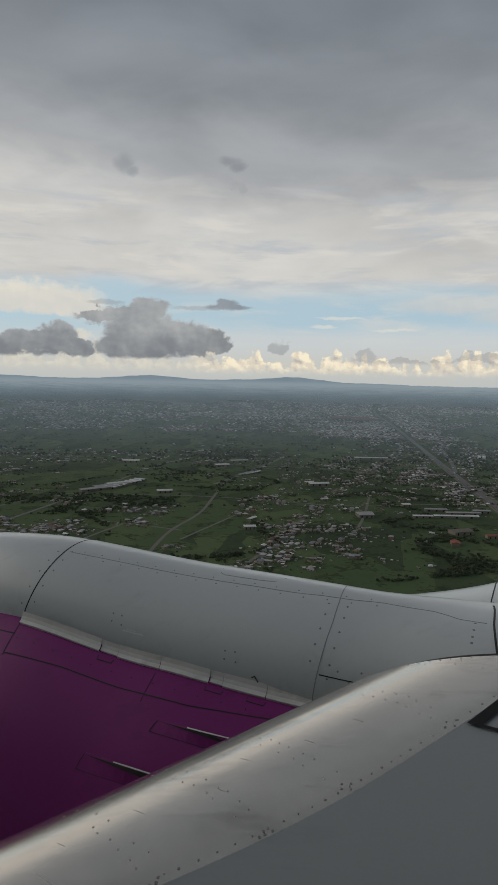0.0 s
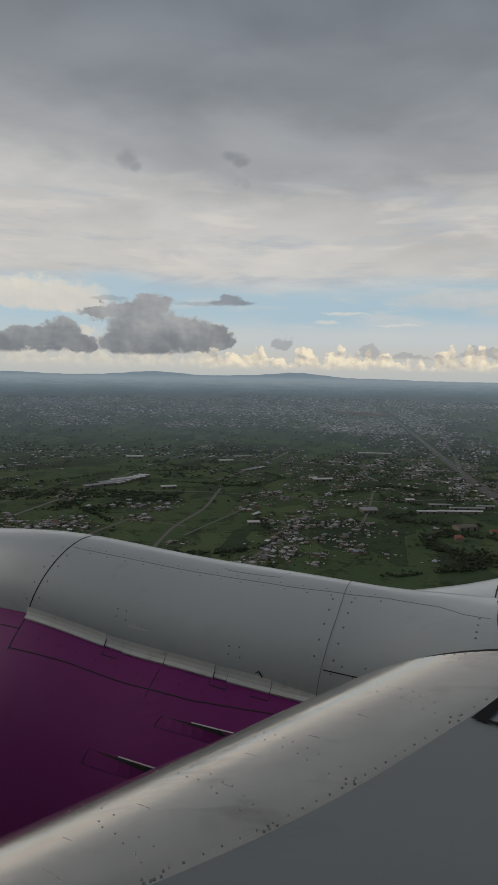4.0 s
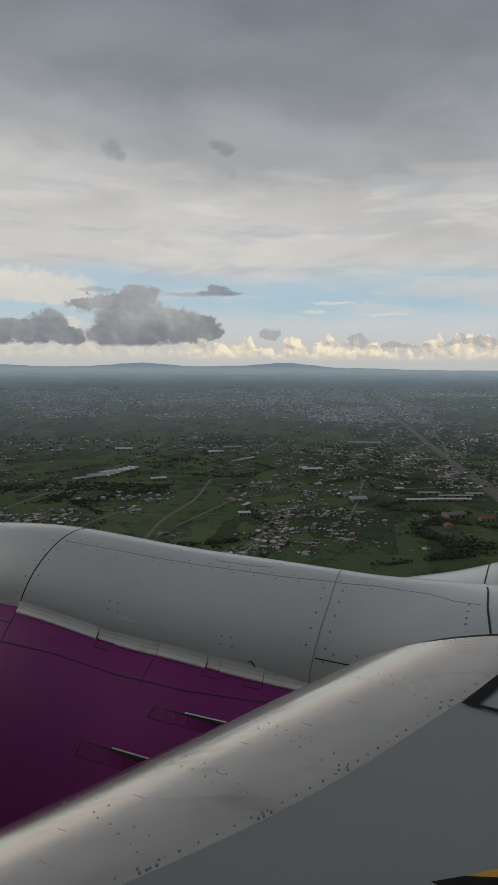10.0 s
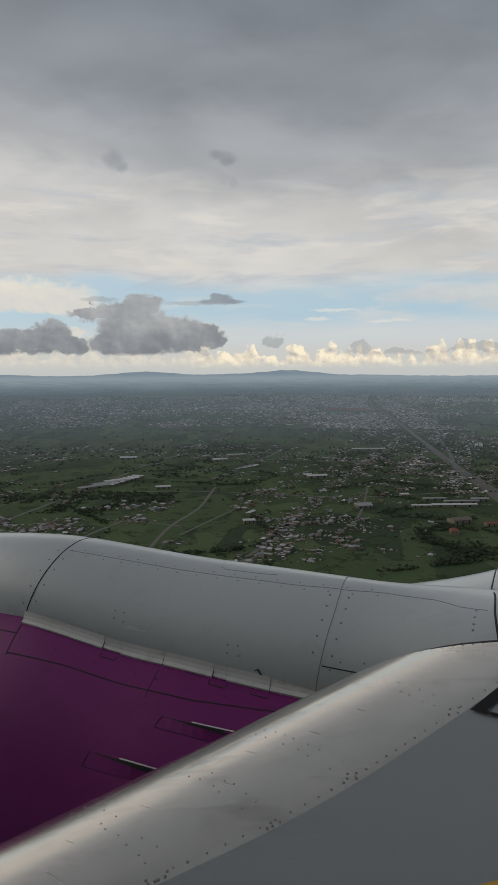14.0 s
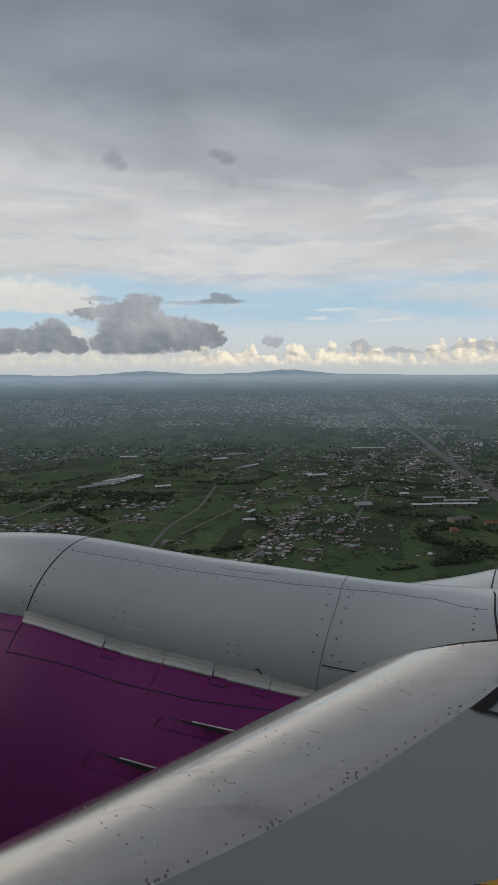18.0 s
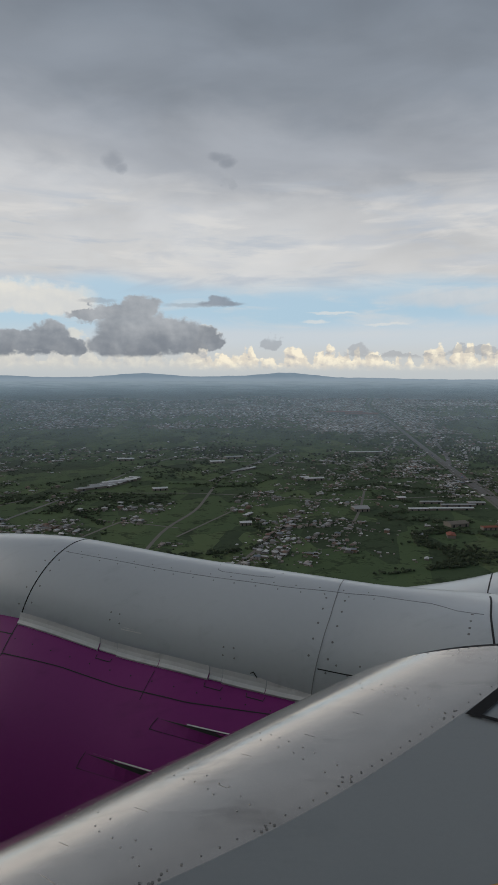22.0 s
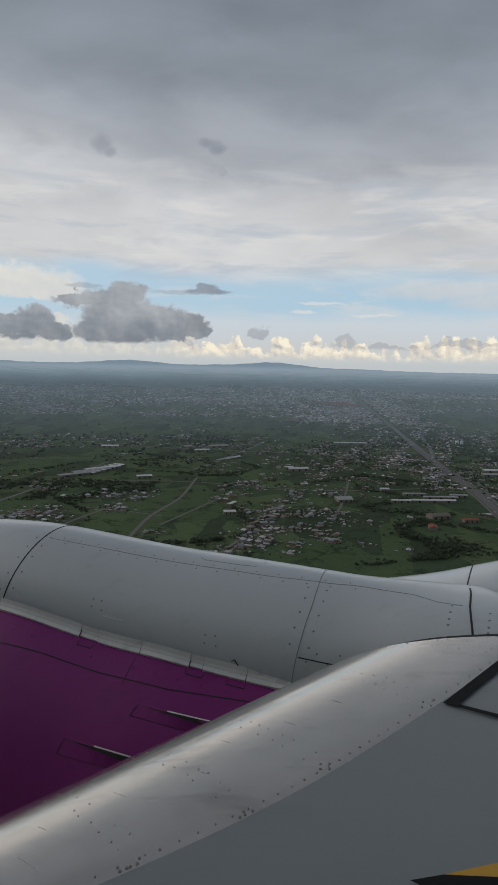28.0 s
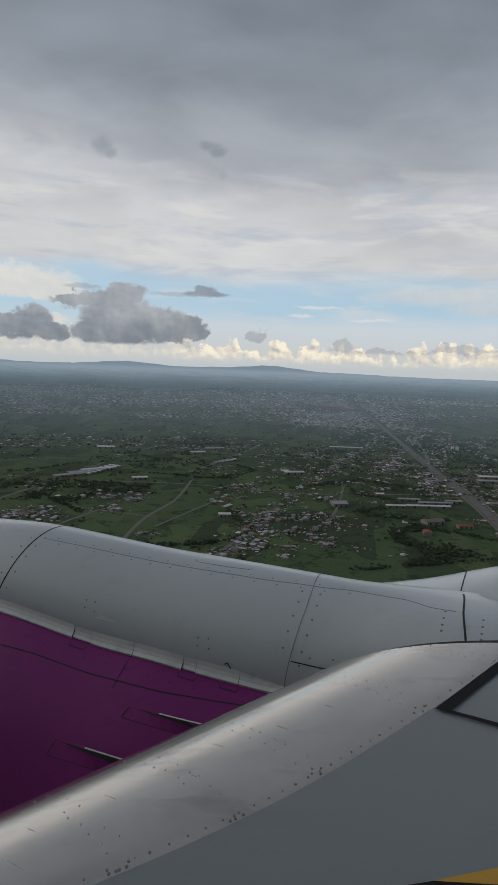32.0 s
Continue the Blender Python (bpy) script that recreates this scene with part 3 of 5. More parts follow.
wing = thing("aircraft_wing", air(-1, 3, -1.4), "light grey airliner wing with worn leading edge slat", "aircraft wing")
bm = bmesh.new()
sheet(bm, wing_loop, span(-0.2, 2.8, 10) + span(2.8, 4.0, 40)[1:] + span(4.0, 15.0, 40)[1:], [math.copysign(abs(v) ** 1.2, v) for v in span(-1, 1, 300)][:-1], loop=True, caps=True)
wing_skin = part("wing_skin", fix(bm), GREY_PAINT, wing)

SLAT_END = 2.96


def slant(o):
    """The outboard end of the slat is cut aslant."""
    return 0.63 * lerp(o, [(2.2, 0.0), (2.98, 1.0)])


def slat_skin(o, v):
    """Slat surface: v = -0.35 under the nose to 1 at its back edge."""
    q = v * v * slat_back(o)
    o += slant(o) * q
    z = section(q, chord(o)) * (1 if v >= 0 else -0.7)
    lift = -0.0055 + 0.0105 * (1 - max(0, v) ** 30)
    return air(lead(o) - q + 0.006 + 0.016 * max(0.0, 1 - q / 0.3), o, NOSE_Z + z + lift)


bm = bmesh.new()
vs = span(-0.5, 1, 60)
top = sheet(bm, slat_skin, span(-0.2, SLAT_END, 40), vs)
slat = part("slat", fix(bm), METAL, wing, "worn bare metal leading edge slat")


seam("slat_gap", wing_top, [(SLAT_END + 0.012 + 0.63 * q, q) for q in [0.8 * (i / 26) ** 2 for i in range(27)]], 0.018, wing_skin, lift=0.007, sign=-1.0)
random.seed(5)
for o in span(0.9, 3.18, 46):
    rivet(slat, slat_skin, o, ((slat_back(o) - 0.035) / slat_back(o)) ** 0.5, 0.0032 if random.random() < 0.6 else 0.0045, -1, SLAT_RIVET, lift=0.0006)
for o0 in (1.31, 1.622, 1.935, 2.411, 2.75):
    for q, d in ((0.70, -0.020), (0.70, 0.020), (0.682, 0.004), (0.718, -0.004)):
        rivet(slat, slat_skin, o0 + d, (min(q, slat_back(o0) - 0.02) / slat_back(o0)) ** 0.5, 0.0048, -1, SLAT_RIVET, lift=0.0006)
    for i in range(10):
        q = 0.10 + i * 0.058 + random.uniform(-0.01, 0.01)
        for d in (-0.02, 0.025):
            if random.random() < 0.85:
                rivet(slat, slat_skin, o0 + 0.37 * (0.70 - q) + d + random.uniform(-0.006, 0.006), (q / slat_back(o0)) ** 0.5, 0.0032, -1, FAINT_RIVET, lift=0.0006)
for i in range(18):
    rivet(slat, slat_skin, SLAT_END - 0.022, (0.18 + i * 0.034) ** 0.5 / slat_back(3.1) ** 0.5, 0.004, -1, SLAT_RIVET, lift=0.0006)
SCUFF = material("scuff_mark", (0.34, 0.335, 0.32), 0.4, 0.8, 0.15, 8)
for o0 in (1.25, 1.38, 1.55, 1.72, 1.95, 2.15, 2.40):
    for i in range(1):
        q, o1, w = random.uniform(0.2, 0.55), o0 + random.uniform(-0.06, 0.06), random.uniform(0.03, 0.09)
        seam("scuff", slat_skin, [(o1 - 0.2 * f * w, ((q + f * w) / slat_back(o1)) ** 0.5) for f in span(0, 1, 5)], random.uniform(0.0006, 0.0012), slat, SCUFF, 0.0006, -1.0)


def stripe(corners, name, mat, label, lift=0.005):
    """A painted area on the wing between corners (o, q)."""
    bm = bmesh.new()
    n = 8
    def at(u, v):
        a = Vector(corners[0]).lerp(Vector(corners[1]), u)
        b = Vector(corners[3]).lerp(Vector(corners[2]), u)
        p = a.lerp(b, v)
        return wing_top(p[0], p[1]) + Vector((0, 0, lift))
    sheet(bm, at, span(0, 1, n), span(0, 1, n))
    return part(name, fix(bm), mat, wing_skin, label)

# wing markings: a black-edged walkway box and a yellow patch with a black edge
stripe([(2.515, 0.738), (3.40, 0.668), (3.40, 0.709), (2.53, 0.791)], "walkway_marking", BLACK, "black painted walkway band", 0.003)
stripe([(2.515, 0.739), (2.53, 0.790), (2.42, 1.70), (2.36, 1.70)], "walkway_marking", BLACK, "black painted walkway line", 0.0045)
stripe([(1.553, 1.200), (1.607, 1.252), (1.803, 1.70), (1.45, 1.70)], "edge_marking", BLACK, "black painted marking edge", 0.003)
stripe([(1.609, 1.256), (1.613, 1.256), (2.15, 1.70), (1.807, 1.70)], "rescue_marking", YELLOW, "yellow painted marking patch", 0.003)

# ---------------------------------------------------------------- the plain
NEAR, RIM = 2000.0, 4900.0     # level out to NEAR; from there the plain lifts gently towards the hills at RIM


def lay(x, y, h=0.0):
    """A place on the plain, h metres over the ground, and the scale that holds there."""
    d = math.hypot(x, y)
    if d <= NEAR:
        return Vector((x, y, h)), 1.0
    f = (1 / NEAR - 1 / d) / (1 / NEAR - 1 / 60000.0)
    r = NEAR + (RIM - NEAR) * f
    k = r / d
    return Vector((x * k, y * k, EYE - r * EYE / d + h * k)), k


GROUND = bpy.data.materials.new("fields_and_meadows")
GROUND.use_nodes = True
k = Graph(GROUND.node_tree)
where = k.node("ShaderNodeTexCoord").outputs["Object"]
cells = k.node("ShaderNodeTexVoronoi")
cells.feature, cells.distance = "F1", "MANHATTAN"
warp = k.node("ShaderNodeMapping")
k.put(warp.inputs["Vector"], where)
warp.inputs["Rotation"].default_value = (0, 0, 0.35)
warp.inputs["Scale"].default_value = (1.0, 0.55, 1.0)
k.put(cells.inputs["Vector"], warp.outputs[0])
cells.inputs["Scale"].default_value = 0.011
pick = k.node("ShaderNodeSeparateColor")
k.put(pick.inputs[0], cells.outputs["Color"])
broad = k.noise(where, 0.0028, 4, 0.6)
mid = k.noise(where, 0.02, 5, 0.65, 0.4)
fine = k.noise(where, 0.12, 4, 0.6)
green = k.ramp(k.math("MULTIPLY_ADD", pick.outputs[0], 0.62, k.math("MULTIPLY", mid, 0.42)), [
    (0.15, (0.042, 0.060, 0.034)), (0.4, (0.062, 0.092, 0.047)), (0.6, (0.078, 0.116, 0.054)), (0.8, (0.098, 0.136, 0.062)), (0.95, (0.124, 0.134, 0.074))])
scrub = k.math("MULTIPLY", k.step(k.math("MULTIPLY_ADD", fine, 0.35, k.math("MULTIPLY", mid, 0.75)), 0.56, 0.66), 0.75)
green = k.mix(scrub, green, (0.024, 0.035, 0.019))
green = k.mix(k.math("MULTIPLY", k.step(k.noise(where, 0.035, 4, 0.7), 0.66, 0.76), 0.5), green, (0.13, 0.105, 0.075))
green = k.mix(k.math("MULTIPLY", k.step(broad, 0.55, 0.7), 0.4), green, (0.060, 0.090, 0.036))
k.put(GROUND.node_tree.nodes["Principled BSDF"].inputs["Base Color"], green)
GROUND.node_tree.nodes["Principled BSDF"].inputs["Roughness"].default_value = 0.95
GROUND.node_tree.nodes["Principled BSDF"].inputs["Specular IOR Level"].default_value = 0.1

bm = bmesh.new()
centre = bm.verts.new((0, 0, 0))
rings = []
for i in range(60):
    r = 60 * (i + 1) if i < 30 else 1800 + (i - 29) * 103.4
    d = r if r <= NEAR else 1 / (1 / NEAR - (r - NEAR) / (RIM - NEAR) * (1 / NEAR - 1 / 60000.0)) if r < RIM else 60000.0
    rings.append([bm.verts.new(lay(d * math.sin(2 * math.pi * j / 160), d * math.cos(2 * math.pi * j / 160))[0]) for j in range(160)])
for j in range(160):
    bm.faces.new((centre, rings[0][(j + 1) % 160], rings[0][j]))
for a, b in zip(rings, rings[1:]):
    for j in range(160):
        n = (j + 1) % 160
        bm.faces.new((a[j], a[n], b[n], b[j]))
tagged(part("ground", fix(bm), GROUND), "green plain of meadows, small fields and scrub", "ground", kind="structure")

# the hills are a plain backdrop that glows, pale haze put into its colour
HILL = bpy.data.materials.new("hill_haze_glow")
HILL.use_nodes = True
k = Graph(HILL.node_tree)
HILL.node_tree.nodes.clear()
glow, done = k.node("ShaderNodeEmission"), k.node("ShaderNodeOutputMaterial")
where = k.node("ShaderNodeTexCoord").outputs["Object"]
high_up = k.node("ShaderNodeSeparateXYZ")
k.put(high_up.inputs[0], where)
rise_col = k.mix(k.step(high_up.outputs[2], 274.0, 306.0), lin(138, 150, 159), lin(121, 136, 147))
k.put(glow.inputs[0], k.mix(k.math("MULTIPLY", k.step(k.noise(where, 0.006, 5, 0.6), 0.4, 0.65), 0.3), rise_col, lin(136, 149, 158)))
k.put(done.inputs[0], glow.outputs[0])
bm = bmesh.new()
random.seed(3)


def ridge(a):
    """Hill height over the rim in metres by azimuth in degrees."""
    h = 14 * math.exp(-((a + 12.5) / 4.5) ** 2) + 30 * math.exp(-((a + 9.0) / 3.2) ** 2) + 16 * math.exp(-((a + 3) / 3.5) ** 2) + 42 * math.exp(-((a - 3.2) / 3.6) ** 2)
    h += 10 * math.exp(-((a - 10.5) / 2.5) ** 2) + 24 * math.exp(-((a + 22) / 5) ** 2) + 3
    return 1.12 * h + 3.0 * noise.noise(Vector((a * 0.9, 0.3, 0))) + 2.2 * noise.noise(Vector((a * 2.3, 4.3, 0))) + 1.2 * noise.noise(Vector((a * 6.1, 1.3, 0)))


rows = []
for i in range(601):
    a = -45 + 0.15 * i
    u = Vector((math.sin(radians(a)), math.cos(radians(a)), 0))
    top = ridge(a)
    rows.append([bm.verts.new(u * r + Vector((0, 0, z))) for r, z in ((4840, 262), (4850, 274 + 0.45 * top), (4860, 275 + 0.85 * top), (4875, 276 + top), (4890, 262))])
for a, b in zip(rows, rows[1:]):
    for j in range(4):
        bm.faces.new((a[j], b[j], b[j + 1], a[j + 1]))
tagged(part("backdrop_hills", fix(bm), HILL), "low hills along the horizon, glowing in blue-grey haze colour", "hills", kind="structure")

# humid air: low sheets over the plain, painted with haze that thickens with distance
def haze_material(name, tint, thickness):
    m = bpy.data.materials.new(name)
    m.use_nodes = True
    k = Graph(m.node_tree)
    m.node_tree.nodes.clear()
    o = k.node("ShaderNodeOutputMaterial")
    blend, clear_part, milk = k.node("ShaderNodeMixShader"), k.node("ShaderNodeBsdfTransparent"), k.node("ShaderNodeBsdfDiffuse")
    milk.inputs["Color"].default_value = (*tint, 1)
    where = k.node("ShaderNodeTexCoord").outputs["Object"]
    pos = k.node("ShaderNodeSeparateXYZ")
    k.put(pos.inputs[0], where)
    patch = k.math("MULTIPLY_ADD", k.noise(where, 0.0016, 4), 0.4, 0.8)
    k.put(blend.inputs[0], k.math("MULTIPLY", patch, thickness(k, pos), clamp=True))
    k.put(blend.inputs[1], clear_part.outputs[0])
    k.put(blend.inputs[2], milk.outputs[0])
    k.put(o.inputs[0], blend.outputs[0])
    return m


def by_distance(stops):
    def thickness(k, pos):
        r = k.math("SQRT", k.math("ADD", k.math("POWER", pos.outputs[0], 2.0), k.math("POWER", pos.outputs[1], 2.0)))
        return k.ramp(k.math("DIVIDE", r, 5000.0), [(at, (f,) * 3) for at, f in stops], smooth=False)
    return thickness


def mist(a, r, h):
    d = r if r <= NEAR else min(60000.0, 1 / max(1e-9, 1 / NEAR - (r - NEAR) / (RIM - NEAR) * (1 / NEAR - 1 / 60000.0)))
    return lay(d * math.sin(radians(a)), d * math.cos(radians(a)), h)[0]


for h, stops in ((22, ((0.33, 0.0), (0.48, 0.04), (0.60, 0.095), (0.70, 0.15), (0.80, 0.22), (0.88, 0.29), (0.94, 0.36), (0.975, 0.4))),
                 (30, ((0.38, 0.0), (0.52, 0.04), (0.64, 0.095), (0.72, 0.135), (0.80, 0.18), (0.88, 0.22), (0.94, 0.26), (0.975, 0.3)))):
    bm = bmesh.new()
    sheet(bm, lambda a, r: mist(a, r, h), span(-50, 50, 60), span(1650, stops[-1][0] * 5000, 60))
    tagged(part("backdrop_haze", bm, haze_material("low_haze", (0.75, 0.91, 1.0), by_distance(stops))), "thin blue-grey sheet painted as humid haze over the plain", "haze", kind="structure")

# farthest plain, ten kilometres off and more: a glowing backdrop painted as pale haze
m = bpy.data.materials.new("distance_haze_glow")
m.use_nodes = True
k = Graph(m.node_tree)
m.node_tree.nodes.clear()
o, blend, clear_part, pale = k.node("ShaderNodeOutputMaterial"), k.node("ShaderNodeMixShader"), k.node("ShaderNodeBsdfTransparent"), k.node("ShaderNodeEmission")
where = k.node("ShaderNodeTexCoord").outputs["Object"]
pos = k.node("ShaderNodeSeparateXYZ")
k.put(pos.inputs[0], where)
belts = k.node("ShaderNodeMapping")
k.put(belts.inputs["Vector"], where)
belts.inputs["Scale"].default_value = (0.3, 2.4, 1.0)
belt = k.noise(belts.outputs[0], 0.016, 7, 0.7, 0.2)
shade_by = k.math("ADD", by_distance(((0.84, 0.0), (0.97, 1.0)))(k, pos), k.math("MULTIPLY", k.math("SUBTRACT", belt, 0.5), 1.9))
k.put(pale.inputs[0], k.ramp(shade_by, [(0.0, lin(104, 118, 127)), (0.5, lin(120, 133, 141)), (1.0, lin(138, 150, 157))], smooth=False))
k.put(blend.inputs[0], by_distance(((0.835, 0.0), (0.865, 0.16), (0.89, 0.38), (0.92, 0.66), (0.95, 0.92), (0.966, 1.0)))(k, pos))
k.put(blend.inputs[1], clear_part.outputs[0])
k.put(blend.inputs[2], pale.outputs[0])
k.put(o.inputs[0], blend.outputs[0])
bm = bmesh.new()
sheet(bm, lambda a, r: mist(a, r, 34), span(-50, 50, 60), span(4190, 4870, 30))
tagged(part("backdrop_distance", bm, m), "glowing sheet in haze colours over the far plain under the hills", "backdrop", kind="structure")

# ---------------------------------------------------------------- roads
ASPHALT = material("worn_asphalt", (0.14, 0.137, 0.135), 0.9, 0, 0.18, 0.05, 0.6)
DIRT = material("dirt_track", (0.15, 0.14, 0.125), 0.95, 0, 0.2, 0.05, 0.5)
CONCRETE = material("pale_concrete", (0.33, 0.32, 0.30), 0.9, 0, 0.15, 0.08, 0.5)
HIGHWAY = [(487, 546), (512, 914), (519, 985), (540, 1185), (591, 1516), (635, 1911), (741, 2786), (947, 4421), (1108, 5962), (1249, 6922), (1563, 8450), (2079, 11189)]


def along(points, step):
    """Evenly spaced points of a line, with the sideways direction."""
    pts = [Vector(p) for p in points]
    res = []
    for a, b in zip(pts, pts[1:]):
        n = max(1, int((b - a).length / step))
        for i in range(n):
            res.append(a.lerp(b, i / n))
    res.append(pts[-1])
    for _ in range(3):
        res = [res[0]] + [(a + b * 2 + c) / 4 for a, b, c in zip(res, res[1:], res[2:])] + [res[-1]]
    out = []
    for i, p in enumerate(res):
        d = (res[min(i + 1, len(res) - 1)] - res[max(i - 1, 0)]).normalized()
        out.append((p, Vector((d[1], -d[0]))))
    return out


def strip(points, width, lift, mat, name, label, category, shift=0.0, parent=None, step=40):
    """A road bed with edges that stand over the soil."""
    bm = bmesh.new()
    rows = []
    for p, n in along(points, step):
        row = []
        for f, h in ((-0.5, -0.5), (-0.5, lift), (0.5, lift), (0.5, -0.5)):
            q = p + n * (width * f + shift)
            row.append(bm.verts.new(lay(q[0], q[1], h)[0]))
        rows.append(row)
    for a, b in zip(rows, rows[1:]):
        for j in range(3):
            bm.faces.new((a[j], a[j + 1], b[j + 1], b[j]))
    ob = part(name, fix(bm), mat, parent, smooth=False)
    return ob if parent else tagged(ob, label, category, kind="structure")


main = strip(HIGHWAY, 22, 0.6, ASPHALT, "road_highway", "straight dual carriageway of grey asphalt", "road")
strip(HIGHWAY, 1.6, 1.0, DIRT, "median", "", "", 0.0, main)
strip(HIGHWAY, 1.0, 0.9, DIRT, "kerb", "", "", -10.2, main)
strip(HIGHWAY[:6], 8, 0.5, DIRT, "road_frontage", "dusty frontage road beside the highway", "road", 17)
strip(HIGHWAY[:7], 6, 0.4, DIRT, "road_frontage", "dusty service lane beside the highway", "road", -15.5)
for pts, w, mat, label in (
        ([(-682, 1194), (-661, 1261), (-629, 1361), (-599, 1467), (-554, 1551)], 7, DIRT, "dirt road past a row of pale roofs"),
        ([(-516, 1330), (-462, 1575), (-423, 1752), (-345, 2236), (-242, 2493)], 8, ASPHALT, "village road past a row of white sheds"),
        ([(-337, 1121), (-310, 1213), (-270, 1314)], 6, DIRT, "pale dirt lane between meadows"),
        ([(-270, 1323), (-203, 1296), (-144, 1266)], 5, DIRT, "narrow pale track along a field edge"),
        ([(16, 1115), (54, 1231), (84, 1307)], 7, DIRT, "pale lane between walled yards"),
        ([(336, 2170), (402, 2199), (529, 2480), (676, 2952)], 9, DIRT, "curved pale street into the town"),
        ([(-718, 1288), (-687, 1554)], 5, DIRT, "dirt lane through scattered houses"),
        ([(-138, 1194), (-43, 1422)], 5, DIRT, "dirt lane beside long barns"),
        ([(630, 1797), (678, 1933), (710, 1967), (713, 1899), (668, 1777), (598, 1449)], 10, ASPHALT, "curved slip road looping off the highway"),
        ([(581, 1980), (561, 1858), (574, 1798), (610, 1778)], 9, ASPHALT, "curved slip road on the far side of the highway"),
        ([(677, 2184), (741, 2424), (866, 3035), (1320, 4722)], 16, ASPHALT, "side street through the dense town"),
        ([(326, 2088), (395, 2205), (502, 2481), (679, 3038)], 9, DIRT, "dirt street between scattered houses"),
        ([(-28, 992), (31, 1158), (86, 1315), (107, 1411)], 7, DIRT, "dirt track across the meadow"),
        ([(-117, 1843), (-87, 1920), (25, 2254), (122, 2591)], 14, ASPHALT, "village road with worn asphalt"),
        ([(-188, 994), (-170, 1263), (-121, 1426), (-87, 1920)], 7, DIRT, "dirt track between small plots"),
        ([(-530, 1648), (-130, 1654), (229, 1549), (550, 1625)], 6, DIRT, "narrow dirt lane along field edges"),
        ([(-720, 2451), (-114, 2293), (395, 2205)], 8, DIRT, "dirt road linking the villages"),
        ([(206, 1289), (248, 1440), (301, 1688)], 6, DIRT, "dirt lane to a walled yard"),
        ([(1740, 4271), (1693, 5172)], 18, DIRT, "pale track through open fields")):
    strip(pts, w, 0.4, mat, "road_lane", label, "road")

# ---------------------------------------------------------------- town
rng = np.random.default_rng(11)
ROOFS = [(0.0, (0.46, 0.46, 0.46)), (0.22, (0.33, 0.33, 0.335)), (0.45, (0.19, 0.198, 0.195)), (0.62, (0.21, 0.18, 0.155)), (0.74, (0.17, 0.085, 0.06)), (0.82, (0.40, 0.40, 0.39)), (0.90, (0.14, 0.17, 0.21)), (0.96, (0.66, 0.66, 0.64))]
ROOF = material("sheet_roof", (0.4, 0.4, 0.4), 0.6, 0, 0.15, 0.3, 2, random_by="object", stops=ROOFS)
# far roofs and sheds: roof colours a fifth brighter, glint put into them
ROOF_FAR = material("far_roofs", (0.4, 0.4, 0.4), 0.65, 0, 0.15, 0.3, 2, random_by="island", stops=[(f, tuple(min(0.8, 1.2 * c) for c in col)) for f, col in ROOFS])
WALLS = [(0.0, (0.20, 0.185, 0.17)), (0.4, (0.13, 0.12, 0.105)), (0.7, (0.30, 0.28, 0.26)), (0.9, (0.17, 0.11, 0.08))]
WALL = material("plastered_wall", (0.4, 0.4, 0.4), 0.85, 0, 0.12, 0.4, 3, random_by="object", stops=WALLS)
WINDOW = material("dark_window", (0.03, 0.035, 0.04), 0.2, 0, 0.1, 1)
WHITE_ROOF = material("white_sheet_roof", (0.62, 0.63, 0.63), 0.5, 0, 0.1, 0.06, 1.0)
GREY_ROOF = material("grey_sheet_roof", (0.34, 0.345, 0.35), 0.6, 0, 0.15, 0.06, 1.0)
BLUE_ROOF = material("blue_sheet_roof", (0.10, 0.19, 0.36), 0.5, 0, 0.12, 0.06, 1.0)
RED_ROOF = material("red_tile_roof", (0.27, 0.085, 0.055), 0.8, 0, 0.15, 0.1, 1.5)
TAN = material("tan_wall", (0.17, 0.15, 0.125), 0.85, 0, 0.12, 0.1, 1.5)

ROAD_XY = np.array([[p[0], p[1]] for p, n in along(HIGHWAY, 60)])


def off_road(x, y):
    return float(np.min(np.hypot(ROAD_XY[:, 0] - x, ROAD_XY[:, 1] - y)))


def crowd(x, y):
    """How built-up the plain is at a place, 0 to 1."""
    d = math.hypot(x, y)
    side = off_road(x, y)
    v = noise.noise(Vector((x * 0.0021, y * 0.0012, 2.0))) + 0.6 * noise.noise(Vector((x * 0.006, y * 0.0035, 7.0)))
    c = 0.27 + 0.62 * v
    if side < 24 + 0.003 * d:
        return 0
    grow = min(1.0, max(0.0, (d - 1050) / 900))
    c += 0.55 * math.exp(-((side / (90 + 0.12 * d)) ** 2)) * grow * (1.0 if x < 600 + 0.35 * max(0, y - 2000) else 0.8)
    if d > 4300:
        c += 0.26 * min(1, (d - 4300) / 1500)
    away = min(1.0, max(0.0, (side - 300) / 500))
    edge = 250 * noise.noise(Vector((x * 0.0016, 3.0, 1.0)))
    if 2750 + edge < d < 3750 + edge:
        c -= 0.42 * away
    elif 3750 + edge <= d < 7500:
        c += 0.08
    elif 2330 < d <= 2750 + edge:
        c += 0.26 * away
    if x > 1150 and 3300 < y < 6500:
        c -= 0.5
    if d < 2300:
        patch = noise.noise(Vector((x * 0.0046, y * 0.0030, 12.0))) + 0.5 * noise.noise(Vector((x * 0.011, y * 0.007, 3.0)))
        near = min(1.0, (2300 - d) / 800)
        c *= 1 - near * (0.85 if patch < -0.14 else 0.0 if patch > 0.02 else 0.4)
    return min(1.0, max(0.0, c))


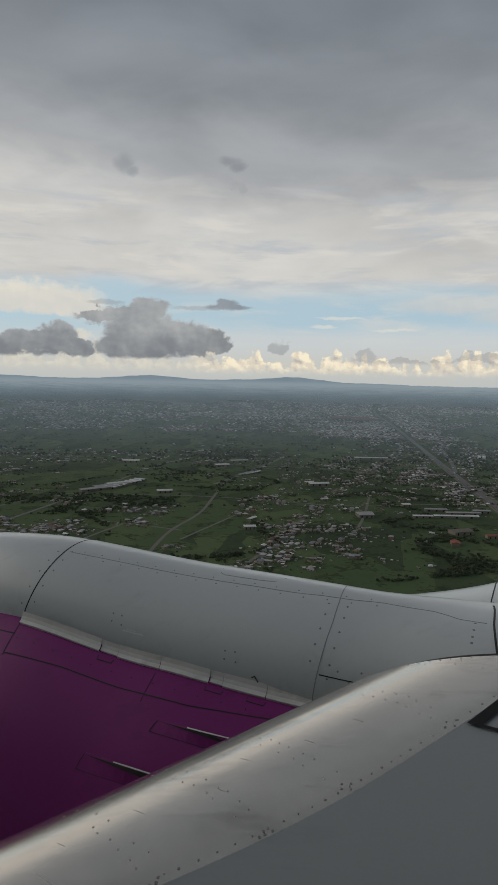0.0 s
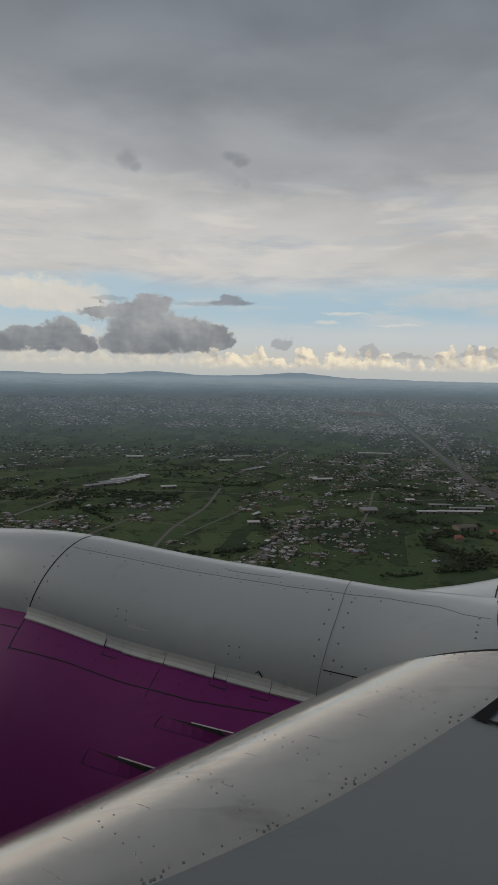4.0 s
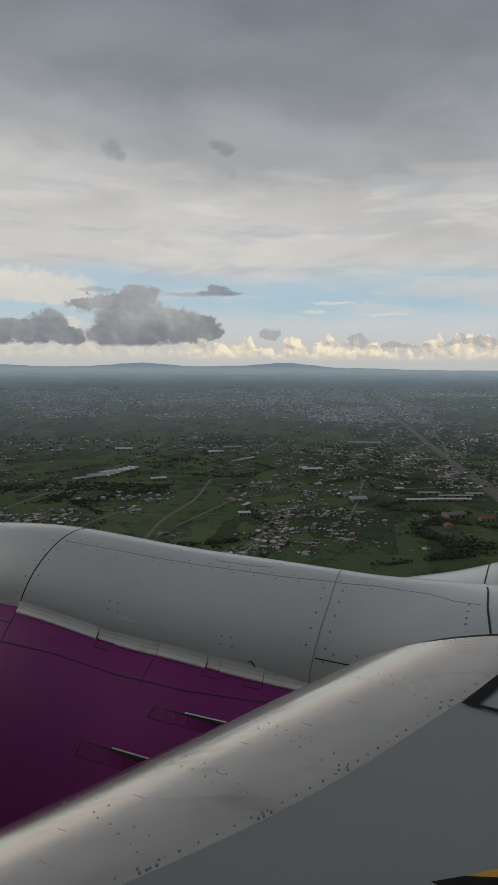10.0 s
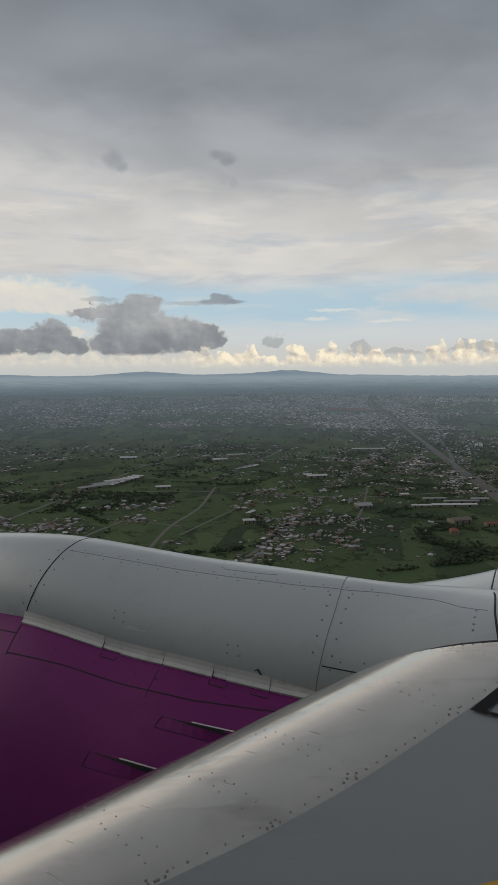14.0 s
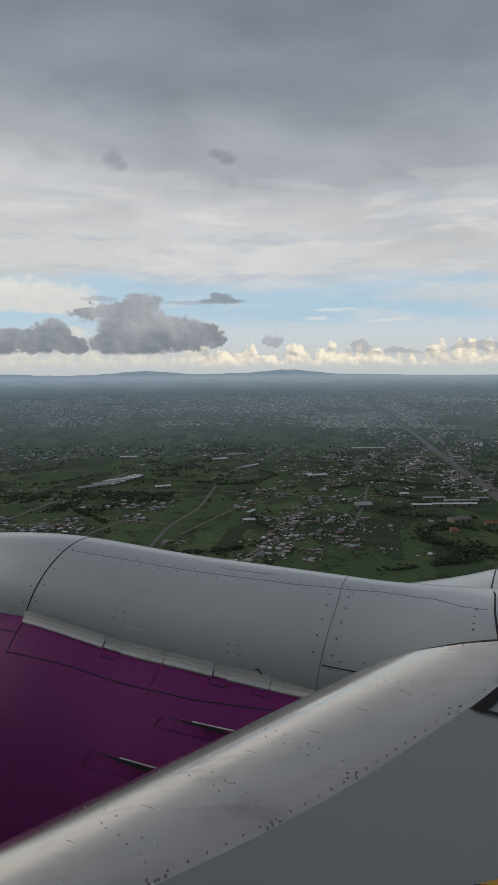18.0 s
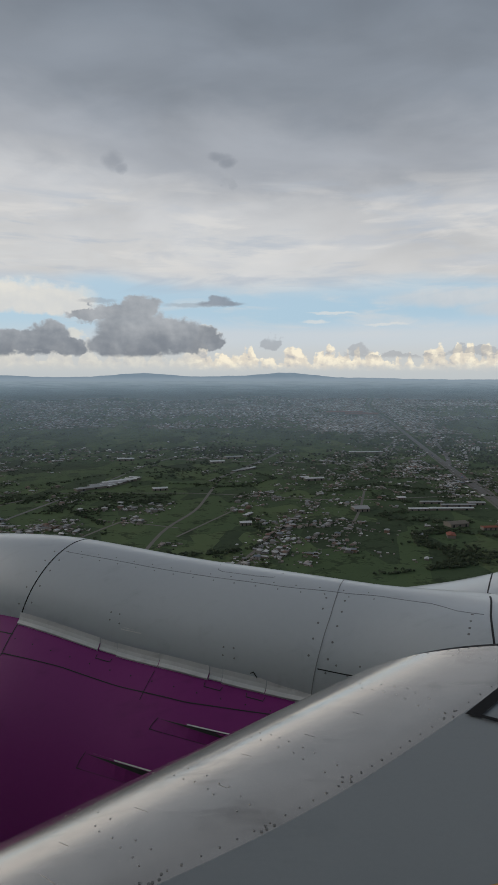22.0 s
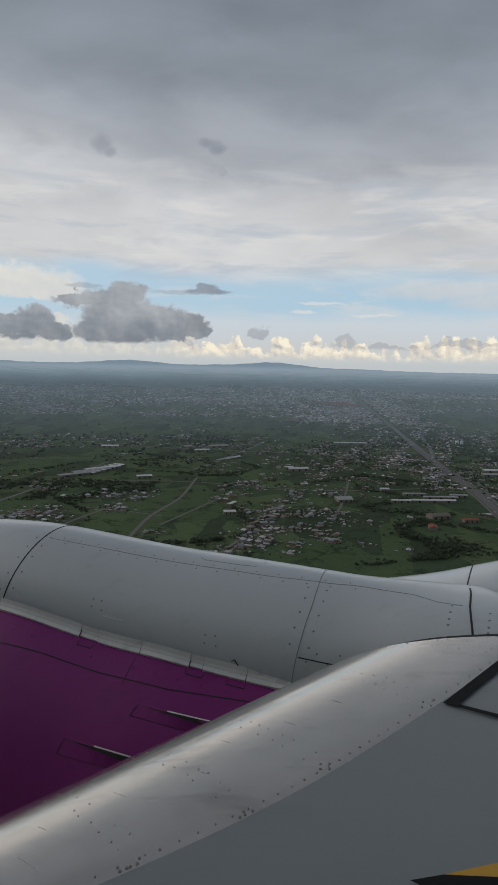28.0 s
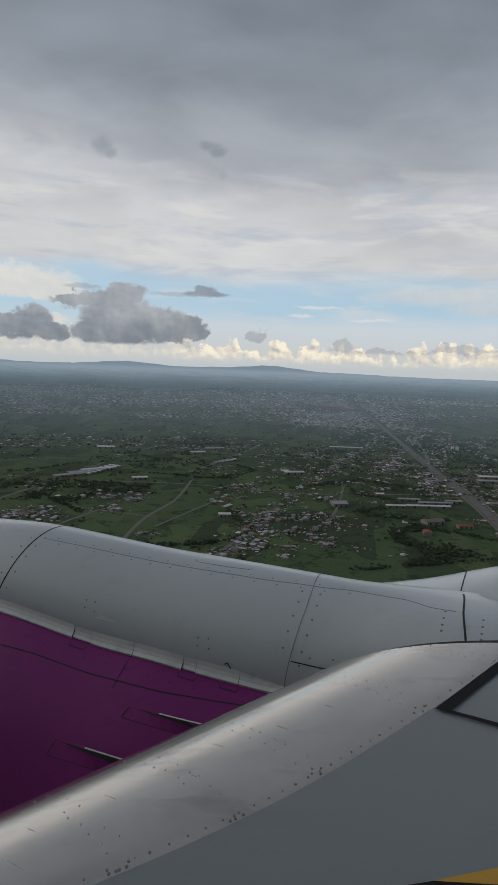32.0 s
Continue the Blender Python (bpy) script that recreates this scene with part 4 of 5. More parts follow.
def house_mesh(w, l, h, rise, hip):
    """Walls and a pitched roof with overhang, as two meshes."""
    wall = bmesh.new()
    bmesh.ops.create_cube(wall, size=1, matrix=Matrix.Translation((0, 0, h / 2 - 0.3)) @ Matrix.Diagonal((w, l, h + 0.6, 1)))
    roof = bmesh.new()
    a, b, e = w / 2 + 0.5, l / 2 + 0.5, h - 0.05
    r = max(0.2, b - a * 0.9) if hip else b
    low = [roof.verts.new(v) for v in ((-a, -b, e), (a, -b, e), (a, b, e), (-a, b, e))]
    under = [roof.verts.new((v.co.x, v.co.y, v.co.z - 0.2)) for v in low]
    p, q = roof.verts.new((0, -r, h + rise)), roof.verts.new((0, r, h + rise))
    for f in ((low[0], low[1], p), (low[1], low[2], q, p), (low[2], low[3], q), (low[3], low[0], p, q)):
        roof.faces.new(f)
    for i in range(4):
        roof.faces.new((low[i], under[i], under[(i + 1) % 4], low[(i + 1) % 4]))
    roof.faces.new(under)
    return wall, roof


def house_thing(spec, label):
    w, l, h, rise, hip = spec
    wall, roof = house_mesh(*spec)
    ob = thing("house", (0, 0, 0), label, "house", "houses of the villages")
    part("wall", fix(wall), WALL, ob, smooth=False)
    part("roof", fix(roof), ROOF, ob, smooth=False)
    for sx in (-1, 1):
        for f in (-0.28, 0.28):
            bm = bmesh.new()
            bmesh.ops.create_cube(bm, size=1, matrix=Matrix.Translation((sx * (w / 2), f * l, h * 0.55)) @ Matrix.Diagonal((0.12, 1.3, 1.2, 1)))
            part("window", bm, WINDOW, ob, smooth=False)
    return ob


SPECS = ((7, 10, 2.8, 1.5, False), (8, 11, 3.0, 2.0, True), (5.5, 7, 2.6, 1.2, False), (7, 15, 3.0, 1.2, False), (9, 11, 5.6, 2.0, True))
LABELS = ("small plastered house with a pitched metal roof", "square plastered house with a hipped roof", "tiny plastered house with a low pitched roof",
          "long low house with a shallow metal roof", "two-storey plastered house with a hipped roof")

spots = []
tries = 0
random.seed(21)
while len(spots) < 19500 and tries < 140000:
    tries += 1
    dep = random.uniform(0.010, 0.30) if tries % 2 else random.uniform(0.010, 0.085)
    d = EYE / dep
    a = radians(random.uniform(-30, 30))
    x, y = d * math.sin(a), d * math.cos(a)
    c = crowd(x, y)
    want = c * c * (0.32 + 0.68 * min(1.0, d / 3000))
    if d < 3600:
        row, cross = (0.94 * x - 0.34 * y) % 150 - 75, (0.34 * x + 0.94 * y) % 230 - 115
        want *= 0.2 + 1.5 * max(math.exp(-(row / 24) ** 2), 0.7 * math.exp(-(cross / 22) ** 2))
    if d < 1750:
        want *= 0.55
    if random.random() < want:
        lean = -0.35 if d < 3600 else 0.12 + 0.45 * round(2 * noise.noise(Vector((x * 0.0012, y * 0.0009, 5))))
        yaw = lean + random.choice((0, 0, math.pi / 2)) + random.gauss(0, 0.08)
        spots.append((d, x, y, yaw, random.randrange(5)))
spots.sort()

taken = []


def free(x, y, r=15):
    for u, v, q in taken:
        if abs(x - u) < q + r and abs(y - v) < q + r:
            return False
    return True


def hall(x, y, long, deep, high, yaw, roof_mat, label, ribs=6, wall_mat=TAN, name="warehouse", category="warehouse"):
    """A long shed: walls, roof of bays, doors."""
    p, k = lay(x, y)
    taken.append((x, y, 0.5 * long))
    ob = thing(name, (0, 0, 0), label, category)
    bm = bmesh.new()
    bmesh.ops.create_cube(bm, size=1, matrix=Matrix.Translation((0, 0, high / 2 - 0.5)) @ Matrix.Diagonal((long, deep, high + 1, 1)))
    part("wall", bm, wall_mat, ob, smooth=False)
    rise = deep * 0.10 + 0.6
    for i in range(ribs):
        bm = bmesh.new()
        x0, x1 = -long / 2 - 0.6 + (long + 1.2) * i / ribs + 0.15, -long / 2 - 0.6 + (long + 1.2) * (i + 1) / ribs - 0.15
        prof = [(-deep / 2 - 0.8, high), (0, high + rise), (deep / 2 + 0.8, high), (deep / 2 + 0.8, high - 0.3), (-deep / 2 - 0.8, high - 0.3)]
        A, B = [bm.verts.new((x0, u, v)) for u, v in prof], [bm.verts.new((x1, u, v)) for u, v in prof]
        bm.faces.new(A), bm.faces.new(B[::-1])
        for j in range(5):
            n = (j + 1) % 5
            bm.faces.new((A[j], A[n], B[n], B[j]))
        part("roof_bay", fix(bm), roof_mat, ob, smooth=False)
    for i in range(max(2, ribs // 2)):
        bm = bmesh.new()
        u = -long / 2 + long * (i + 0.5) / max(2, ribs // 2)
        bmesh.ops.create_cube(bm, size=1, matrix=Matrix.Translation((u, -deep / 2, high * 0.35)) @ Matrix.Diagonal((min(5, long * 0.08), 0.3, high * 0.7, 1)))
        part("door", bm, WINDOW, ob, smooth=False)
    ob.matrix_world = Matrix.Translation(p) @ Matrix.Rotation(yaw, 4, "Z") @ Matrix.Diagonal((k, k, k, 1))
    return ob


for row in (
        (-393, 1742, 34, 15, 5, -0.35, WHITE_ROOF, "one of a row of white-roofed sheds"),
        (-384, 1766, 34, 15, 5, -0.35, WHITE_ROOF, "one of a row of white-roofed sheds"),
        (-375, 1791, 34, 15, 5, -0.35, WHITE_ROOF, "one of a row of white-roofed sheds"),
        (-366, 1816, 34, 15, 5, -0.35, WHITE_ROOF, "one of a row of white-roofed sheds"),
        (-357, 1840, 34, 15, 5, -0.35, WHITE_ROOF, "one of a row of white-roofed sheds"),
        (-348, 1864, 34, 15, 5, -0.35, WHITE_ROOF, "one of a row of white-roofed sheds"),
        (-339, 1889, 34, 15, 5, -0.35, WHITE_ROOF, "one of a row of white-roofed sheds"),
        (-532, -50, 60, 34, 7, 0.1, RED_ROOF, "red-brown roofed hall among houses"),
        (-1929, -47, 48, 18, 7, 0.1, WHITE_ROOF, "bright white hall at the village edge"),
        (-2787, -53, 36, 14, 6, 0.4, WHITE_ROOF, "white-roofed hall with a lean-to"),
        (-1833, -54, 44, 12, 6, 0.5, WHITE_ROOF, "long white shed in the village"),
        (-1695, -55, 34, 12, 6, 0.5, GREY_ROOF, "grey shed beside a white one"),
        (-1326, -53, 40, 14, 6, 0.2, WHITE_ROOF, "white workshop row in the village"),
        (-1213, -57, 34, 14, 5, 0.1, WHITE_ROOF, "pale roofed farm building in a yard"),
        (-1079, -57, 32, 10, 4, 0.05, WHITE_ROOF, "low pale shed in a farm yard"),
        (-1135, -57, 26, 10, 4, 0.3, TAN, "tan flat-roofed building in a yard"),
        (-1208, -57, 24, 10, 4, 0.3, GREY_ROOF, "grey roofed building beside the dirt road"),
        (-1250, -58, 26, 9, 4, 0.3, RED_ROOF, "red roofed row house beside the dirt road"),
        (-529, -58, 52, 9, 4, 0.02, GREY_ROOF, "long grey barn with open yard"),
        (-322, -55, 30, 16, 6, 0.2, WHITE_ROOF, "white roofed hall at the meadow"),
        (-8973, -49, 70, 18, 7, 0.1, WHITE_ROOF, "pale hall in the far village"),
        (-3657, -55, 80, 16, 6, 0.2, RED_ROOF, "long red roofed building in the village"),
        (-7980, -45, 60, 14, 6, 0.1, WHITE_ROOF, "long white shed in the far village"),
        (-801, -58, 14, 10, 4, 0.5, WHITE_ROOF, "small white roofed house by the meadow"),
        (-428, -57, 16, 12, 5, 0.3, GREY_ROOF, "grey roofed farmhouse among trees"),
        (-24, -57, 46, 8, 4, 0.0, WHITE_ROOF, "long pale barn on open ground"),
        (325, -52, 70, 12, 5, 0.01, GREY_ROOF, "long dark grey shed in the village"),
        (222, -49, 50, 20, 7, 0.3, WHITE_ROOF, "white roofed village hall"),
        (162, -57, 50, 10, 5, 0.05, RED_ROOF, "low red roofed row beside a lane"),
        (312, -56, 22, 9, 4, 0.1, RED_ROOF, "small red roofed house in a yard"),
        (6947, -26, 150, 14, 6, 0.02, GREY_ROOF, "very long grey terrace in the town"),
        (5092, -25, 80, 14, 6, 0.05, WHITE_ROOF, "pale row of shops in the town"),
        (1553, -53, 150, 20, 7, 0.02, RED_ROOF, "long red-brown barrack in the town"),
        (-146, -57, 22, 12, 5, 0.3, WHITE_ROOF, "pale farmhouse with a yard"),
        (785, 1887, 95, 24, 8, 0.03, WHITE_ROOF, "long white-roofed factory hall beside the highway"),
        (885, 1908, 110, 24, 8, 0.03, WHITE_ROOF, "long white-roofed factory hall with bay doors"),
        (747, 1816, 80, 22, 7, 0.03, GREY_ROOF, "grey-roofed factory hall with bay doors"),
        (847, 1757, 125, 24, 8, 0.03, WHITE_ROOF, "very long white-roofed storage hall"),
        (863, 1831, 100, 20, 7, 0.03, GREY_ROOF, "grey-roofed storage hall between white ones"),
        (651, 1229, 92, 20, 8, 0.04, BLUE_ROOF, "blue-roofed market hall near the highway"),
        (657, 1192, 88, 12, 6, 0.04, WHITE_ROOF, "white-roofed wing beside the blue hall"),
        (724, 1173, 34, 24, 7, 0.04, BLUE_ROOF, "square blue-roofed workshop with bay doors"),
        (-9, 1295, 24, 16, 6, 0.15, WHITE_ROOF, "white-roofed church-like hall in the meadow"),
        (-5, 1383, 30, 9, 4, 1.1, WHITE_ROOF, "narrow white-roofed shed in the meadow"),
        (185, 1863, 58, 20, 7, 0.25, WHITE_ROOF, "bright white-roofed hall in the village"),
        (159, 1885, 24, 16, 7, 0.25, WHITE_ROOF, "bright white annex beside the hall"),
        (-418, 1717, 110, 20, 6, 0.75, GREY_ROOF, "long grey poultry shed in the fields"),
        (-396, 1772, 110, 20, 6, 0.75, GREY_ROOF, "long grey farm shed in the fields"),
        (-373, 1820, 110, 20, 6, 0.75, WHITE_ROOF, "long pale farm shed in the fields"),
        (-239, 1698, 40, 18, 6, 0.3, WHITE_ROOF, "pale-roofed farm hall with bay doors"),
        (248, 1440, 34, 34, 7, 0.15, GREY_ROOF, "square grey concrete building with a walled yard"),
        (429, 1518, 52, 12, 5, 0.02, GREY_ROOF, "long grey barrack among trees"),
        (482, 1483, 80, 12, 5, 0.02, GREY_ROOF, "long grey barrack near the highway"),
        (454, 1444, 100, 13, 5, 0.02, WHITE_ROOF, "long pale barrack near the highway"),
        (378, 1438, 44, 12, 5, 0.02, WHITE_ROOF, "short pale barrack among trees"),
        (532, 1505, 40, 14, 6, 0.02, GREY_ROOF, "grey workshop beside the highway"),
        (370, 1569, 20, 16, 6, 0.1, WHITE_ROOF, "small bright white-roofed block"),
        (377, 1195, 24, 15, 6, 1.4, RED_ROOF, "red-roofed two-storey building with bay doors"),
        (471, 1255, 30, 14, 6, 0.1, RED_ROOF, "red-roofed building near the highway"),
        (416, 1287, 42, 26, 7, 0.3, TAN, "unfinished tan concrete building with bay doors"),
        (454, 2537, 130, 16, 6, 0.0, WHITE_ROOF, "very long pale shed in the town"),
        (872, 5080, 260, 50, 12, 0.0, RED_ROOF, "wide red-roofed market hall in the far town"),
        (775, 5333, 300, 50, 12, 0.0, RED_ROOF, "red-roofed hall in the far town"),
        (-446, 2305, 60, 24, 7, 0.1, WHITE_ROOF, "pale-roofed village hall with bay doors"),
        (-115, 2240, 50, 22, 7, 0.3, WHITE_ROOF, "pale-roofed school building with bay doors"),
        (-61, 2366, 70, 22, 7, 0.4, GREY_ROOF, "grey-roofed school building with bay doors"),
        (-30, 2052, 90, 14, 5, 1.0, GREY_ROOF, "row of joined grey garages"),
        (-10, 2072, 90, 14, 5, 1.0, WHITE_ROOF, "row of joined pale garages")):
    hall(*row)

# two white tanks
for x in (903, 922):
    p, k = lay(x, 2610)
    ob = thing("storage_tank", (0, 0, 0), "white round storage tank in the town", "tank", "pair of tanks")
    bm = bmesh.new()
    bmesh.ops.create_cone(bm, cap_ends=True, segments=24, radius1=7, radius2=7, depth=15, matrix=Matrix.Translation((0, 0, 7)))
    part("shell", bm, WHITE_ROOF, ob)
    bm = bmesh.new()
    bmesh.ops.create_cone(bm, cap_ends=True, segments=24, radius1=7.2, radius2=0.5, depth=2, matrix=Matrix.Translation((0, 0, 15.4)))
    part("lid", bm, GREY_ROOF, ob)
    ob.matrix_world = Matrix.Translation(p) @ Matrix.Diagonal((k, k, k, 1))

PROTO = [house_thing(s, l) for s, l in zip(SPECS, LABELS)]
used = [False] * 5
far_v, far_f, wall_v, wall_f = [], [], [], []
count = 0
for d, x, y, yaw, kind in spots:
    if not free(x, y):
        continue
    p, k = lay(x, y)
    if d < 2000 and abs(math.atan2(x, y)) < 0.45 and count < 280:
        m = Matrix.Translation(p) @ Matrix.Rotation(yaw, 4, "Z")
        if used[kind]:
            copy_thing(PROTO[kind], m)
        else:
            PROTO[kind].matrix_world = m
            used[kind] = True
        count += 1
        continue
    w, l, h, rise, hip = SPECS[kind]
    grow = k * (1.0 + 2.0 * min(1, max(0, d - 2600) / 8000))
    w, l, h, rise = w * grow / 2, l * grow / 2, 0.8 * h * grow, rise * grow
    c, s = math.cos(yaw), math.sin(yaw)
    put = lambda u, v, z: (p.x + c * u - s * v, p.y + s * u + c * v, p.z + z)
    n = len(far_v)
    r = l * 0.6 if hip else l
    far_v += [put(-w, -l, h), put(w, -l, h), put(w, l, h), put(-w, l, h), put(0, -r, h + rise), put(0, r, h + rise)]
    far_f += [(n, n + 1, n + 4), (n + 1, n + 2, n + 5, n + 4), (n + 2, n + 3, n + 5), (n + 3, n, n + 4, n + 5)]
    n = len(wall_v)
    w, l = w * 0.93, l * 0.93
    wall_v += [put(-w, -l, -1), put(w, -l, -1), put(w, l, -1), put(-w, l, -1), put(-w, -l, h), put(w, -l, h), put(w, l, h), put(-w, l, h)]
    wall_f += [(n, n + 1, n + 5, n + 4), (n + 1, n + 2, n + 6, n + 5), (n + 2, n + 3, n + 7, n + 6), (n + 3, n, n + 4, n + 7)]

# sheds, tanks, walls and parked goods between the houses
random.seed(77)
for d, x, y, yaw, kind in spots:
    if d > 4200:
        break
    for i in range(5 if d < 2400 else 3):
        u, v = x + random.gauss(0, 14), y + random.gauss(0, 14)
        if off_road(u, v) < 32 or not free(u, v, 3):
            continue
        p, k = lay(u, v)
        w, l, h = k * random.uniform(0.7, 2.4), k * random.uniform(0.9, 4.2), k * random.uniform(1.0, 2.6)
        a = yaw + random.choice((0, 1.571)) + random.gauss(0, 0.2)
        c, s = math.cos(a), math.sin(a)
        put = lambda e, f, z: (p.x + c * e - s * f, p.y + s * e + c * f, p.z + z)
        n = len(far_v)
        far_v += [put(-w, -l, h), put(w, -l, h * 0.9), put(w, l, h * 0.9), put(-w, l, h)]
        far_f.append((n, n + 1, n + 2, n + 3))
        n = len(wall_v)
        wall_v += [put(-w, -l, -1), put(w, -l, -1), put(w, l, -1), put(-w, l, -1), put(-w, -l, h), put(w, -l, h * 0.9), put(w, l, h * 0.9), put(-w, l, h)]
        wall_f += [(n, n + 1, n + 5, n + 4), (n + 1, n + 2, n + 6, n + 5), (n + 2, n + 3, n + 7, n + 6), (n + 3, n, n + 4, n + 7)]
town = thing("far_houses", (0, 2500, 0), "crowded low houses of the distant town", "houses", kind="stuff")
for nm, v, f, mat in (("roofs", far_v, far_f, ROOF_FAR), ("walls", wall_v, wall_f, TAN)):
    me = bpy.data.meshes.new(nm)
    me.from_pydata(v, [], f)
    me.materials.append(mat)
    ob = new(nm, me)
    ob.parent = town
    ob.matrix_parent_inverse = town.matrix_world.inverted()

# ---------------------------------------------------------------- trees
LEAF = material("tree_leaves", (0.03, 0.05, 0.018), 0.9, 0, 0.3, 0.08, 1.2, random_by="island",
                stops=[(0.0, (0.020, 0.031, 0.016)), (0.4, (0.030, 0.045, 0.022)), (0.8, (0.042, 0.060, 0.028)), (1.0, (0.058, 0.074, 0.036))])
BARK = material("tree_bark", (0.10, 0.075, 0.055), 0.9, 0, 0.2, 2, 10)
bm = bmesh.new()
bmesh.ops.create_icosphere(bm, subdivisions=1, radius=1)
ICO_V = np.array([v.co[:] for v in bm.verts])
ICO_F = [[v.index for v in f.verts] for f in bm.faces]
bm.free()


def clump(vs, fs, centre, r, squash=0.8):
    jit = 1 + rng.uniform(-0.28, 0.28, (len(ICO_V), 1))
    pts = ICO_V * jit * np.array([r, r, r * squash]) + np.array(centre)
    n = len(vs)
    vs.extend(map(tuple, pts))
    fs.extend([tuple(i + n for i in f) for f in ICO_F])


def tree_thing(seed):
    random.seed(seed)
    ob = thing("tree", (0, 0, 0), "broad dark green tree in the meadow", "tree", "trees of the plain")
    bm = bmesh.new()
    bmesh.ops.create_cone(bm, cap_ends=True, segments=7, radius1=0.35, radius2=0.18, depth=3.4, matrix=Matrix.Translation((0, 0, 1.4)))
    for i in range(4):
        a = i * 1.6 + random.random()
        bmesh.ops.create_cone(bm, cap_ends=True, segments=5, radius1=0.15, radius2=0.05, depth=2.8, matrix=Matrix.Translation((math.cos(a) * 0.9, math.sin(a) * 0.9, 3.9)) @ Euler((0, 0.7, a)).to_matrix().to_4x4())
    part("trunk", bm, BARK, ob)
    vs, fs = [], []
    for i in range(26):
        a, e, r = random.uniform(0, 6.28), random.uniform(-0.3, 1), random.uniform(1.2, 3.2)
        clump(vs, fs, (r * math.cos(a) * math.cos(e), r * math.sin(a) * math.cos(e), 5.2 + r * 0.75 * math.sin(e)), random.uniform(0.7, 1.3))
    me = bpy.data.meshes.new("crown")
    me.from_pydata(vs, [], fs)
    me.materials.append(LEAF)
    crown = new("crown", me)
    crown.parent = ob
    return ob


TREES = [tree_thing(i) for i in range(4)]
fresh = [True] * 4
tv, tf = [], []
random.seed(31)
count = 0
for i in range(90000):
    if len(tv) > 12 * 26000:
        break
    dep = random.uniform(0.014, 0.31) if i % 3 else random.uniform(0.05, 0.31)
    d = EYE / dep
    a = radians(random.uniform(-28, 28))
    x, y = d * math.sin(a), d * math.cos(a)
    v = noise.noise(Vector((x * 0.004, y * 0.0022, 11.0))) + 0.8 * noise.noise(Vector((x * 0.017, y * 0.008, 3.0)))
    lines = max(0.0, 1 - abs(noise.noise(Vector((x * 0.003, y * 0.0045, 21.0)))) * 14)
    if random.random() > -0.04 + 0.5 * v + 0.6 * lines + 0.25 * crowd(x, y) - 0.1 * min(1, d / 5000) - (0.3 if d < 1600 else 0) or off_road(x, y) < 24 + 0.004 * d or not free(x, y, 6):
        continue
    p, k = lay(x, y)
    if d < 1500 and count < 240 and abs(a) < 0.45:
        m = Matrix.Translation(p) @ Matrix.Rotation(random.uniform(0, 6.28), 4, "Z")
        j = count % 4
        if fresh[j]:
            TREES[j].matrix_world = m
            fresh[j] = False
        else:
            copy_thing(TREES[j], m)
        count += 1
        continue
    n = 3 if d < 2200 else 1
    for q in range(n):
        r = k * random.uniform(1.3, 3.0) * (1.0 if n > 1 else 1.5 + 0.9 * min(1, d / 6000))
        clump(tv, tf, (p.x + random.gauss(0, 2.2) * k, p.y + random.gauss(0, 2.2) * k, p.z + r * 0.75), r)
random.seed(41)
for d, x, y, yaw, kind in spots:
    if d > 3600:
        break
    for i in range(2):
        u, v = x + random.gauss(0, 16), y + random.gauss(0, 16)
        if off_road(u, v) > 32 and free(u, v, 3):
            p, k = lay(u, v)
            r = k * random.uniform(0.9, 2.2)
            clump(tv, tf, (p.x, p.y, p.z + r * 0.7), r)
me = bpy.data.meshes.new("far_trees")
me.from_pydata(tv, [], tf)
me.materials.append(LEAF)
tagged(new("far_trees", me), "scattered dark trees and hedges of the plain", "trees", kind="stuff")

# ---------------------------------------------------------------- traffic standing on the highway
CAR_PAINT = material("vehicle_paint", (0.5, 0.5, 0.5), 0.4, 0.1, 0.05, 1, random_by="object", stops=[(0.0, (0.6, 0.6, 0.6)), (0.35, (0.30, 0.31, 0.32)), (0.6, (0.05, 0.05, 0.055)), (0.75, (0.35, 0.05, 0.04)), (0.88, (0.07, 0.13, 0.30))])
TYRE = material("tyre_rubber", (0.02, 0.02, 0.02), 0.9, 0, 0.1, 4)


def vehicle(name, long, wide, high, cab, label, category):
    """A car, van or truck: body, glass cabin, four wheels."""
    ob = thing(name, (0, 0, 0), label, category, "vehicles on the highway")
    bm = bmesh.new()
    bmesh.ops.create_cube(bm, size=1, matrix=Matrix.Translation((0, 0, 0.45 + high / 2)) @ Matrix.Diagonal((wide, long, high, 1)))
    bmesh.ops.bevel(bm, geom=bm.edges[:], offset=0.12, segments=1, affect="EDGES")
    part("body", bm, CAR_PAINT, ob, smooth=False)
    bm = bmesh.new()
    made = bmesh.ops.create_cube(bm, size=1, matrix=Matrix.Translation((0, cab[0], 0.45 + high + cab[2] / 2 - 0.05)) @ Matrix.Diagonal((wide * 0.88, cab[1], cab[2], 1)))
    for v in made["verts"]:
        if v.co.z > 0.45 + high + 0.2:
            v.co.y = cab[0] + (v.co.y - cab[0]) * 0.72
    part("cabin", bm, WINDOW, ob, "dark glazed cabin", smooth=False)
    for sx in (-1, 1):
        for f in (-0.32, 0.32):
            bm = bmesh.new()
            bmesh.ops.create_cone(bm, cap_ends=True, segments=12, radius1=0.36, radius2=0.36, depth=0.25, matrix=Matrix.Translation((sx * wide * 0.44, f * long, 0.36)) @ Matrix.Rotation(math.pi / 2, 4, "Y"))
            part("wheel", bm, TYRE, ob)
    return ob


